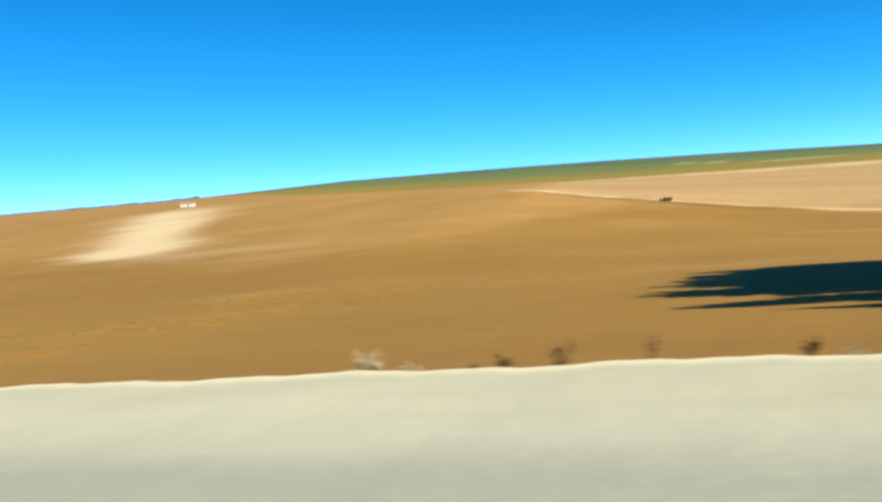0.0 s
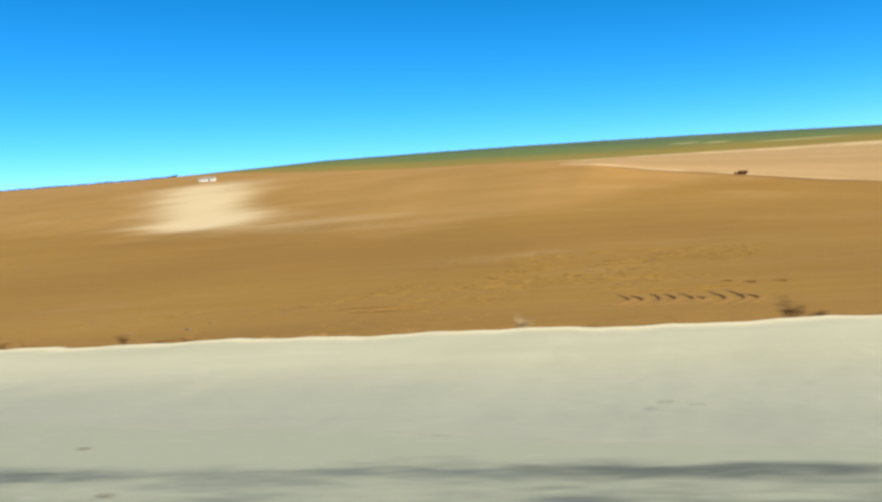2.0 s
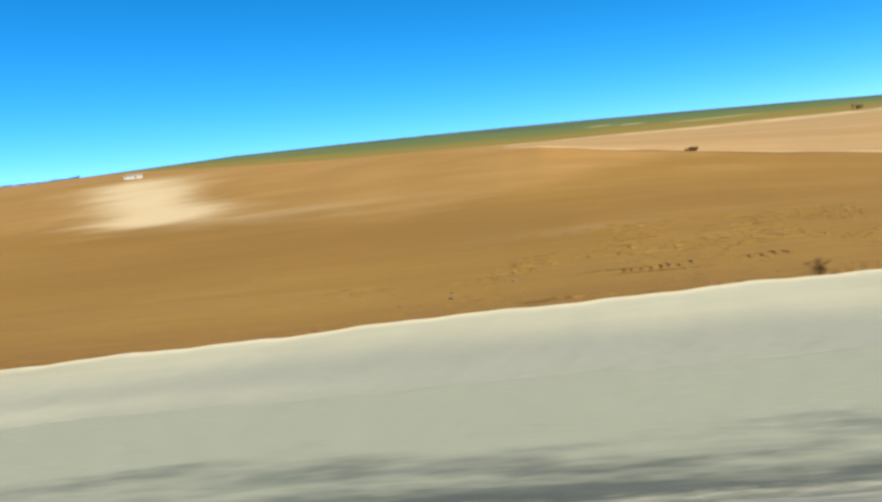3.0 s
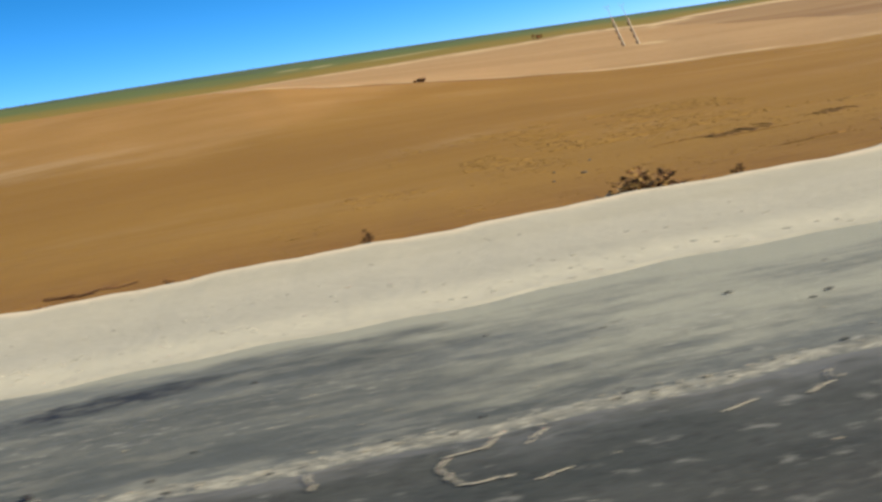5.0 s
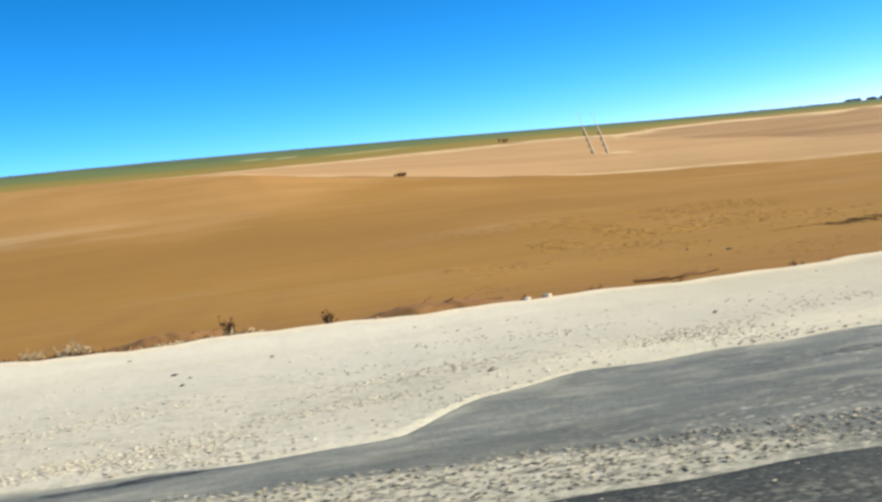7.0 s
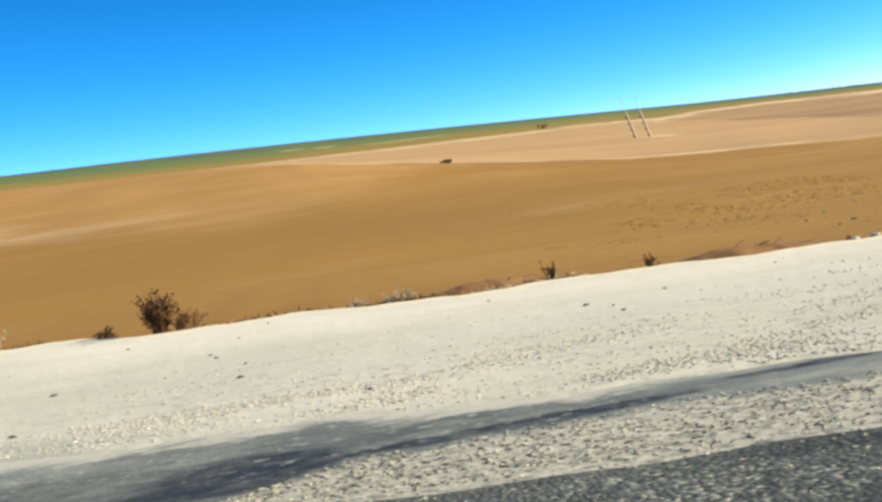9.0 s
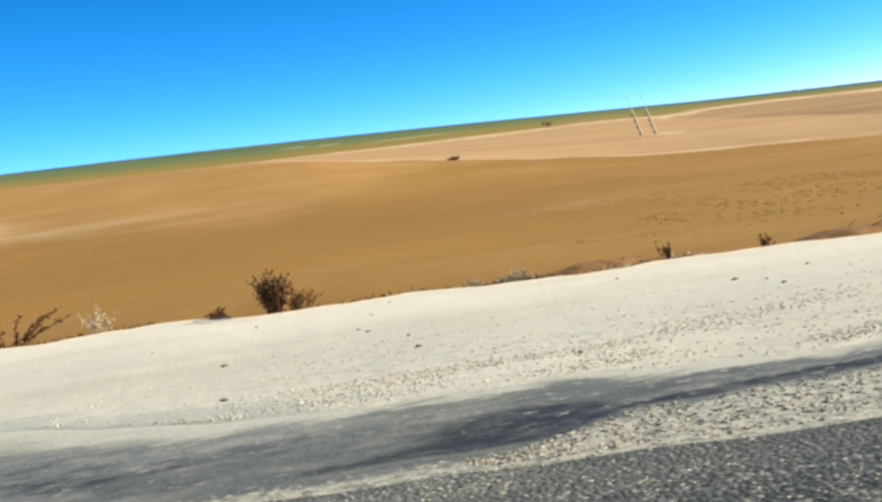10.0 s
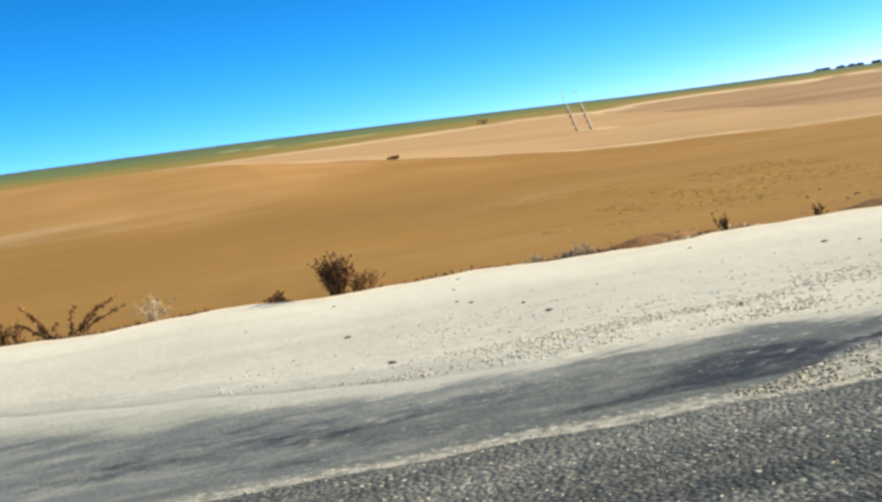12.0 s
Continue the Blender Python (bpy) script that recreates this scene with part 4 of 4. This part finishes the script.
def brush_pile(x, y, width, height, seed, label):
    """A low tangle of dead branches, curled leaves and dark clods, thrown in separate heaps."""
    rng = random.Random(seed)
    root = thing("brush_pile", x, y, surface_z(x, y) - 0.04, label, "brushwood", "dry roadside weeds")
    heaps = [(-0.85, 0.10, 0.16), (-0.62, 0.22, 0.14), (-0.40, 0.30, 0.12), (-0.20, 0.34, 0.16), (-0.05, 0.42, 0.10), (0.06, 0.60, 0.11), (0.20, 0.36, 0.10), (0.36, 0.50, 0.13), (0.50, 0.34, 0.09), (0.74, 0.16, 0.06)]
    for k in range(26):
        v, f = [], []
        u, top, _ = heaps[k % len(heaps)]
        p = Vector((u * width / 2 + rng.gauss(0, 0.08), rng.gauss(0, 0.12), rng.uniform(0.15, 1.0) * top * height * 1.6))
        d = Vector((rng.choice((-1, 1)) * rng.uniform(0.4, 1), rng.gauss(0, 0.4), rng.uniform(-0.2, 0.5))).normalized()
        ln = rng.uniform(0.15, 0.38)
        pts = [p + d * (ln * t) + Vector((0, 0, 0.05 * math.sin(3 * t) * rng.uniform(-1, 1))) for t in (0, 0.3, 0.6, 1)]
        tube(v, f, pts, 0.013, 0.005, 4)
        link_part("branch", v, f, STRAW if u < -0.3 or k % 4 == 0 else DRY_STEM, root)
    for mat, n, lo in ((DARK_WEED, 240, 0.0), (DARK_LEAF, 170, 0.0), (DRY_LEAF, 150, 0.2), (GOLD_LEAF, 170, 0.4), (STRAW, 130, 0.4)):
        v, f = [], []
        for _ in range(n):
            u, top, wide = rng.choice(heaps[:4] if mat is STRAW else heaps[3:9] if mat in (DARK_LEAF, DARK_WEED) else heaps)
            p = Vector((u * width / 2 + rng.gauss(0, wide * 0.5), rng.gauss(0, 0.10), (lo + (1 - lo) * rng.random() ** 0.8) * top * height * 1.7))
            blade(v, f, p, Vector((rng.gauss(0, 1), rng.gauss(0, 1), rng.gauss(0.1, 0.5))).normalized(), rng.uniform(0.04, 0.11), 0.03, rng)
        tagged(link_part("leaf_litter", v, f, mat, root), kind="stuff")
    v, f = [], []
    for _ in range(46):
        u, top, wide = rng.choice(heaps[3:9])
        rock(v, f, (u * width / 2 + rng.gauss(0, wide * 0.4), rng.gauss(0, 0.12), 0.03 + 0.5 * rng.random() * top * height), rng.uniform(0.015, 0.045), rng, 0.8)
    tagged(link_part("clod", v, f, CLOD, root), kind="stuff")


brush_pile(-80.1, ey(-80.1) + 0.32, 1.9, 0.50, 12, "tangled brown dead brushwood with curled golden leaves")

# ---- ridges and sticks in the field ----
def plough_ridges(x, y, n, step, length, height, label, seed, bend=0.5, mat=CLOD, slant=0.0, wide=1.0):
    """A short row of crescent earth ridges thrown up by a wheel."""
    rng = random.Random(seed)
    root = thing("wheel_ruts", x, y, 0, label, "ruts", "wheel ruts")
    for k in range(n):
        v, f = [], []
        cx = (k - (n - 1) / 2) * step + rng.gauss(0, 0.07)
        cy = slant * (k - (n - 1) / 2) * step + rng.gauss(0, 0.25)
        ln = length * rng.uniform(0.6, 1.15)
        rows = 13
        for i in range(rows):
            t = i / (rows - 1)
            px = cx + bend * (1 - 4 * (t - 0.4) ** 2) * 0.5 + rng.gauss(0, 0.025)
            py = cy + (t - 0.5) * ln
            zz = float(land_z(np.array([x + px]), np.array([y + py]))[0])
            h = height * math.sin(math.pi * t) ** 0.6 * rng.uniform(0.75, 1.2)
            for q, hh in ((-0.13, -0.06), (-0.06, 0.75), (0.0, 1.0), (0.24, 0.45), (0.46, -0.06)):
                v.append((px + q * wide, py, zz + (h * hh if hh > 0 else hh)))
        for i in range(rows - 1):
            for q in range(4):
                b = i * 5 + q
                f.append((b, b + 1, b + 6, b + 5))
        link_part("ridge", v, f, mat, root)
    return root


plough_ridges(-55.4, 40.5, 9, 0.58, 10.5, 0.045, "curved ridges of loose brown earth pressed by wheels", 3, 1.5, RUT_SOIL, -0.3, 0.7)
plough_ridges(-53.1, 50.6, 3, 1.1, 1.8, 0.05, "thin brown ridges beside the wheel ruts", 8, 0.9, RUT_SOIL, -0.6)
plough_ridges(-67.6, 45.4, 8, 0.36, 2.6, 0.04, "row of short brown earth ridges", 4, 0.25, RUT_SOIL, 0.25, 0.6)
plough_ridges(-63.3, 46.2, 4, 0.5, 2.4, 0.04, "four short brown earth ridges", 6, 0.3, RUT_SOIL, 0.0, 0.7)


def stick(x, y, length, turn, r, seed, mat, label, lift=0.03):
    rng = random.Random(seed)
    root = thing("dead_branch", x, y, surface_z(x, y) + lift, label, "branch", "dead branches", turn)
    v, f = [], []
    pts = [Vector((length * (t - 0.5), rng.gauss(0, 0.03) * length, abs(rng.gauss(0, 0.02)) * length)) for t in (0, 0.2, 0.4, 0.6, 0.8, 1)]
    tube(v, f, pts, r, r * 0.45, 5)
    stem = link_part("stem", v, f, mat, root)
    for k in range(3):
        v, f = [], []
        p = pts[1 + k]
        d = Vector((0.8, rng.choice((-1, 1)) * rng.uniform(0.3, 0.8), rng.uniform(0.0, 0.5))).normalized()
        tube(v, f, [p, p + d * length * 0.12, p + d * length * 0.2], r * 0.6, r * 0.3, 4)
        link_part("twig", v, f, mat, stem)


def furrow(x, y, length, height, label, seed):
    rng = random.Random(seed)
    root = thing("earth_furrow", x, y, 0, label, "furrow", "earth furrows")
    v, f, rows = [], [], 24
    for i in range(rows):
        t = i / (rows - 1)
        px, py = (t - 0.5) * length, 0.5 * math.sin(t * 3 + seed) + rng.gauss(0, 0.03)
        zz = float(land_z(np.array([x + px]), np.array([y + py]))[0])
        h = height * math.sin(math.pi * t) ** 0.5 * rng.uniform(0.6, 1.2)
        for q, hh in ((-0.35, -0.05), (-0.10, 1.0), (0.05, 0.9), (0.25, -0.05)):
            v.append((px, py + q, zz + (h * hh if hh > 0 else hh)))
    for i in range(rows - 1):
        for q in range(3):
            b = i * 4 + q
            f.append((b, b + 1, b + 5, b + 4))
    link_part("bank", v, f, RUT_SOIL, root)


furrow(-69.3, 46.4, 3.4, 0.045, "low dark bank of turned earth", 1)
furrow(-67.2, 43.6, 4.2, 0.045, "thin dark bank of turned earth", 2)
furrow(-69.9, 32.0, 2.6, 0.05, "short dark bank of turned earth", 3)
furrow(-57.6, 46.8, 1.3, 0.025, "short thin bank of turned earth", 4)
furrow(-55.2, 47.6, 4.6, 0.07, "dark bank of turned earth above curved wheel ruts", 5)


def earth_bank(x0, x1, height, label, seed):
    """A low crumbling berm of reddish soil just past the shoulder's lip."""
    xm = (x0 + x1) / 2
    root = thing("earth_bank", xm, ey(xm), 0, label, "earth bank")
    v, f, nx, ny = [], [], 90, 9
    for i in range(nx):
        u = i / (nx - 1)
        x = x0 + (x1 - x0) * u
        top = height * math.sin(math.pi * u) ** 0.8 * (0.85 + 0.3 * noise.noise(Vector((x * 1.7, seed, 0))))
        for k in range(ny):
            t = k / (ny - 1)
            y = ey(x) + 0.16 + 0.9 * t + 0.05 * noise.noise(Vector((x * 5, t * 3, seed)))
            h = top * math.sin(math.pi * min(1.0, t * 0.9 + 0.04)) ** 0.7
            groove = 0.035 * math.sin(math.pi * t) * noise.noise(Vector((x * 8 + t * 3.5, t * 1.5, seed + 3.0)))
            v.append((x - xm, y - ey(xm), -0.32 + h + groove - 0.12 * t))
    for i in range(nx - 1):
        for k in range(ny - 1):
            b = i * ny + k
            f.append((b, b + ny, b + ny + 1, b + 1))
    link_part("berm", v, f, BANK_SOIL, root, flat=False)


earth_bank(-93.5, -91.7, 0.20, "low reddish earth bank past the pale shoulder", 3)
earth_bank(-90.5, -88.2, 0.185, "low crumbling reddish earth bank past the pale shoulder", 7)
stick(-86.4, ey(-86.4) + 0.9, 1.1, 4, 0.022, 1, DRY_STEM, "long thin dead branch lying on the bank", 0.28)
stick(-85.8, ey(-85.8) + 0.4, 0.35, -25, 0.018, 2, DRY_STEM, "short dead branch lying on the bank", 0.12)
stick(-89.2, ey(-89.2) + 0.58, 1.3, -6, 0.018, 3, DRY_STEM, "long dark dead branch along the top of an earth bank", 0.28)
stick(-92.3, ey(-92.3) + 0.55, 1.1, -8, 0.016, 4, DRY_STEM, "dark dead branch lying along the top of an earth bank", 0.28)
stick(-99.9, ey(-99.9) + 0.3, 0.9, 6, 0.018, 5, DRY_STEM, "dead branch lying under dry twigs", 0.1)
stick(-47.4, ey(-47.4) + 0.3, 0.8, 2, 0.015, 7, DRY_STEM, "thin dead branch beside pale weeds", 0.2)


def grass_fringe(x0, x1, n, mat, name, label, seed):
    """Short dead grass and litter along the lip of the shoulder."""
    rng = random.Random(seed)
    v, f = [], []
    for _ in range(n):
        x = rng.uniform(x0, x1)
        if noise.noise(Vector((x * 1.3, 0.5, seed * 0.37))) < -0.08:
            continue
        y = float(edge_y(np.array(x))) + rng.uniform(-0.12, 0.12)
        p = Vector((x, y, surface_z(x, y)))
        d = Vector((rng.gauss(0, 0.8), rng.gauss(0, 0.4), rng.uniform(0.1, 0.6))).normalized()
        blade(v, f, p, d, rng.uniform(0.05, 0.13), 0.012, rng)
    me = bpy.data.meshes.new(name)
    me.from_pydata(v, [], f)
    me.materials.append(mat)
    tagged(new(name, me), label, "dead grass", kind="stuff")


grass_fringe(-97.0, -90.0, 1000, DRY_LEAF, "dead_grass", "short brown dead grass along the shoulder lip", 3)
grass_fringe(-95.6, -91.2, 500, DARK_LEAF, "dead_grass", "short dark blades along the shoulder lip", 5)
grass_fringe(-95.2, -91.5, 700, STRAW, "dead_grass", "short pale straw along the shoulder lip", 8)
# dark blades added as the shadow beneath the pale tufts
grass_fringe(-93.95, -92.9, 320, DARK_LEAF, "dead_grass", "dark blades drawn as the shadow at the foot of pale grass", 17)
grass_fringe(-101.6, -98.4, 600, DARK_LEAF, "dead_grass", "dark rotted litter under the arching weeds", 14)
grass_fringe(-101.6, -98.6, 300, DRY_LEAF, "dead_grass", "short brown dead grass under the arching weeds", 15)
grass_fringe(-66.0, -44.0, 700, DRY_LEAF, "dead_grass", "sparse brown dead grass along the shoulder lip", 11)


# ---- loose stones ----
def lone_stone(x, y, z, r, seed, mat, label):
    v, f = [], []
    rock(v, f, (0, 0, r * 0.3), r, random.Random(seed), 0.55)
    me = bpy.data.meshes.new("stone")
    me.from_pydata(v, [], f)
    me.materials.append(mat)
    ob = new("stone", me)
    ob.matrix_world = pose(x, y, z)
    return tagged(ob, label, "stone", "loose stones")


rs = random.Random(11)
for k in range(30):
    x = rs.uniform(-98, -85)
    lo, hi = float(apron_y(np.array(x))), ey(x)
    y = lo + (hi - lo) * rs.uniform(0.05, 0.97)
    lone_stone(x, y, float(shoulder_z(np.array(x), np.array(y))), rs.uniform(0.010, 0.026), k, STONE, "small dark stone on the pale dirt shoulder")
for k, (x, y, r) in enumerate([(-88.2, 12.45, 0.06), (-88.42, 12.5, 0.05), (-79.0, 8.47, 0.04), (-78.7, 8.5, 0.028)]):
    lone_stone(x, y, float(shoulder_z(np.array(x), np.array(y))), r, 60 + k, PALE_STONE, "pale stone on the dirt shoulder")
for k, (x, y, r) in enumerate([(-75.0, 41.0, 0.10), (-75.6, 44, 0.08), (-76.5, 39.0, 0.07), (-73.5, 47, 0.08)]):
    lone_stone(x, y, surface_z(x, y), r, 70 + k, STONE, "weathered grey-brown stone lying in the brown field")
for k, (x, y, r) in enumerate([(-60.15, 6.58, 0.03), (-60.05, 6.68, 0.018), (-59.56, 6.19, 0.026), (-62.18, 5.93, 0.016), (-60.05, 5.42, 0.022), (-60.55, 5.29, 0.026), (-58.8, 5.46, 0.02), (-59.93, 4.86, 0.02),
                               (-60.51, 6.35, 0.012), (-51.97, 7.08, 0.022), (-51.77, 6.98, 0.016), (-53.2, 6.28, 0.014), (-55.53, 6.11, 0.028), (-54.65, 5.02, 0.03)]):
    lone_stone(x, y, -0.02, r, 80 + k, STONE, "dark stone on the dusty road edge")
rs = random.Random(17)
for k in range(22):
    x, y = rs.uniform(-49, -27), rs.uniform(5.15, 6.2)
    lone_stone(x, y, float(shoulder_z(np.array(x), np.array(y))), rs.uniform(0.014, 0.032), 120 + k, STONE, "dark stone on the dusty shoulder beside the road")
for k, (x, y, r) in enumerate([(-84.7, 4.67, 0.026), (-85.72, 4.73, 0.016), (-86.13, 4.92, 0.022), (-81.9, 4.0, 0.016), (-80.3, 4.75, 0.02), (-80.9, 5.35, 0.016), (-81.3, 5.7, 0.014)]):
    lone_stone(x, y, -0.012, r, 100 + k, ROAD_STONE, "dark chip of tar on the worn road edge")


def scrap(x, y, label):
    root = thing("rubber_scrap", x, y, -0.012, label, "debris")
    v, f = [], []
    rng = random.Random(4)
    for i in range(6):
        t = i / 5
        for q in (-1, 1):
            v.append((0.045 * (t - 0.5) * 2, q * 0.022 * math.sin(0.5 + 2 * t) + rng.gauss(0, 0.006), 0.008 + 0.01 * math.sin(3.1 * t)))
            v.append((0.045 * (t - 0.5) * 2, q * 0.022 * math.sin(0.5 + 2 * t), 0.0))
    for i in range(5):
        b = i * 4
        f += [(b, b + 4, b + 6, b + 2), (b + 1, b + 3, b + 7, b + 5), (b, b + 1, b + 5, b + 4), (b + 2, b + 6, b + 7, b + 3)]
    link_part("strip", v, f, RUBBER, root)


scrap(-87.04, 4.92, "black curled scrap of tyre rubber on the road edge")
scrap(-80.6, 3.45, "black scrap of tyre rubber on the road")


def scatter_stones(name, n, place, r0, r1, mat, label, seed, flat=0.6):
    rng = random.Random(seed)
    v, f = [], []
    for _ in range(n):
        p = place(rng)
        rock(v, f, p, rng.uniform(r0, r1), rng, flat)
    me = bpy.data.meshes.new(name)
    me.from_pydata(v, [], f)
    me.materials.append(mat)
    tagged(new(name, me), label, "gravel", kind="stuff")


def shoulder_spot(rng):
    while True:
        x = rng.uniform(-98, -80)
        y = float(apron_y(np.array(x))) + 0.03 + abs(rng.gauss(0, 1.3 if x > -96.5 else 0.5))
        thin = min(1.0, (x + 98) / 3.0) if x < -90 else max(0.04, (-85.5 - x) / 4.5)
        if rng.random() < thin * (0.06 + 2.4 * max(0.0, noise.noise(Vector((x * 0.8, y * 1.9, 1.0))))):
            return (x, y, float(shoulder_z(np.array(x), np.array(y))) + 0.002)


def grit_spot(rng):
    x = rng.uniform(-95.3, -87)
    lo = float(road_y(np.array(x)))
    return (x, lo + rng.uniform(0.02, 1.0) * float(np.interp(x, [-97, -95.2, -94.3, -92.8, -90, -87], [0.06, 0.15, 0.7, 0.92, 0.75, 0.4])), -0.012)


def road_spot(rng):
    while True:
        x = rng.uniform(-100, -86)
        y = float(road_y(np.array(x))) - rng.uniform(0.02, 2.0)
        if rng.random() < min(1.0, max(0.05, (-88 - x) / 6)) * (0.35 + 1.6 * max(0.0, noise.noise(Vector((x * 1.1, y * 2.2, 4.0))))):
            return (x, y, -0.001)


def flake_spot(rng):
    while True:
        x = rng.uniform(-87, -77)
        near_line = rng.random() < 0.55
        y = float(road_y(np.array(x))) + (rng.gauss(0.06, 0.06) if near_line else rng.uniform(-1.0, 1.6))
        if rng.random() < (0.25 if near_line else 0.02) + 1.8 * max(0.0, noise.noise(Vector((x * 1.6, y * 2.6, 7.0))) - 0.08):
            return (x, y, -0.012 if y > float(road_y(np.array(x))) else 0.0)


def clod_spot(rng):
    x = rng.uniform(-104, -16)
    y = ey(x) + 0.2 + abs(rng.gauss(0, 0.5))
    return (x, y, surface_z(x, y))


scatter_stones("gravel", 5600, shoulder_spot, 0.004, 0.014, TAN_STONE, "brown-grey gravel scattered over pale dirt", 21)
scatter_stones("gravel", 2200, grit_spot, 0.004, 0.012, PALE_STONE, "pale grit along the asphalt edge", 22)
scatter_stones("gravel", 1300, grit_spot, 0.004, 0.011, STONE, "dark grit along the asphalt edge", 23)
scatter_stones("gravel", 3000, road_spot, 0.004, 0.011, PALE_STONE, "pale stone chips bedded in the asphalt", 24)
scatter_stones("gravel", 300, flake_spot, 0.004, 0.012, PALE_STONE, "pale dirt crumbs along the asphalt edge", 26, 0.3)
scatter_stones("gravel", 90, flake_spot, 0.005, 0.014, ROAD_STONE, "dark tar crumbs along the asphalt edge", 27)
scatter_stones("soil_clods", 700, clod_spot, 0.012, 0.04, BANK_SOIL, "crumbled brown soil clods along the field edge", 25)


# ---- stubble in the field ----
def stubble(n, seed, name, mat, label, size=1.0):
    """Small flattened tussocks of dry straw left in patches over the tilled soil."""
    rng = random.Random(seed)
    v, f = [], []
    while len(v) < n * 20:
        y = 28 + 72 * rng.random()
        x = -86 + 27 * rng.random() + (y - 40) * 0.12
        keep = noise.noise(Vector((x * 0.22, y * 0.07, 2.0))) + 0.35 * noise.noise(Vector((x * 0.8, y * 0.3, 5.0))) + 0.02 * (x + 76)
        if rng.random() > keep * 2.2:
            continue
        z = float(land_z(np.array([x]), np.array([y]))[0])
        big = size * min(1.7, max(0.55, (y - 28) / 22))
        ln, w, h = rng.uniform(0.10, 0.38) * big, rng.uniform(0.08, 0.26) * big, rng.uniform(0.014, 0.038) * big
        b = len(v)
        for t, k in ((-1.0, 0.1), (-0.75, 0.9), (-0.3, 1.0), (0.5, 0.6), (1.4, 0.1)):
            off = rng.gauss(0, 0.03)
            for q, hh in ((-1, -0.02), (-0.35, 0.8), (0.3, 1.0), (1, -0.02)):
                v.append((x + ln * t, y + off + w * q * k, z + (h * hh * k * rng.uniform(0.7, 1.2) if hh > 0 else hh)))
        for r in range(4):
            for q in range(3):
                o = b + r * 4 + q
                f.append((o, o + 1, o + 5, o + 4))
    me = bpy.data.meshes.new(name)
    me.from_pydata(v, [], f)
    me.materials.append(mat)
    tagged(new(name, me), label, "stubble" if name == "stubble" else "clods", kind="stuff")


stubble(1300, 31, "stubble", PALE_CLOD, "golden-brown tussocks of trampled stubble and turned soil in the field")
stubble(160, 32, "soil_clods", CLOD, "dark turned clods between the stubble", 0.8)


# ---- pale filled cracks, parts of the road ----
ROAD = bpy.data.objects["road"]


def crack(way, width, seed):
    """A pale dust-filled crack that wanders along the given way, ragged and broken in width."""
    rng = random.Random(seed)
    v, f, pts = [], [], []
    for (ax, ay), (bx, by) in zip(way, way[1:]):
        for k in range(7):
            t = k / 7
            pts.append((ax + (bx - ax) * t + rng.gauss(0, 0.007), ay + (by - ay) * t + rng.gauss(0, 0.007)))
    pts.append(way[-1])
    for i, (px, py) in enumerate(pts):
        qx, qy = pts[min(i + 1, len(pts) - 1)][0] - pts[max(i - 1, 0)][0], pts[min(i + 1, len(pts) - 1)][1] - pts[max(i - 1, 0)][1]
        ln = math.hypot(qx, qy) or 1.0
        nx, ny = -qy / ln, qx / ln
        w = 0.65 * width * rng.choice((0.6, 0.8, 0.9, 1.1)) * rng.uniform(0.8, 1.2)
        v += [(px - nx * w, py - ny * w, 0.006), (px, py, 0.0085), (px + nx * w, py + ny * w, 0.006)]
    for i in range(len(pts) - 1):
        b = i * 3
        f += [(b, b + 3, b + 4, b + 1), (b + 1, b + 4, b + 5, b + 2)]
    link_part("crack", v, f, PALE_STONE, ROAD, "pale dust-filled crack in the asphalt")


for k, (way, width) in enumerate([
        (((-82.72, 4.2), (-82.81, 4.06), (-82.97, 4.03), (-83.0, 3.94), (-82.97, 3.79)), 0.012), (((-82.97, 3.79), (-82.92, 3.71), (-82.76, 3.72)), 0.011), (((-82.57, 4.24), (-82.58, 4.11), (-82.66, 4.0)), 0.008),
        (((-79.53, 4.55), (-79.51, 4.35), (-79.51, 4.2), (-79.54, 4.07)), 0.008), (((-78.8, 4.45), (-78.83, 4.18), (-78.89, 3.95)), 0.011), (((-78.45, 4.6), (-78.56, 4.38)), 0.008),
        (((-78.9, 3.69), (-78.95, 3.5)), 0.009), (((-79.47, 3.89), (-79.44, 3.76)), 0.01), (((-83.49, 4.17), (-83.47, 3.98)), 0.012), (((-82.68, 3.62), (-82.56, 3.67)), 0.009),
        (((-84.97, 3.42), (-84.92, 3.52), (-84.82, 3.58)), 0.009), (((-81.45, 4.13), (-81.5, 3.96), (-81.62, 3.9)), 0.008), (((-81.95, 3.88), (-81.8, 3.96)), 0.008), (((-77.8, 4.5), (-77.9, 4.2)), 0.008)]):
    crack(way, width, 90 + k)
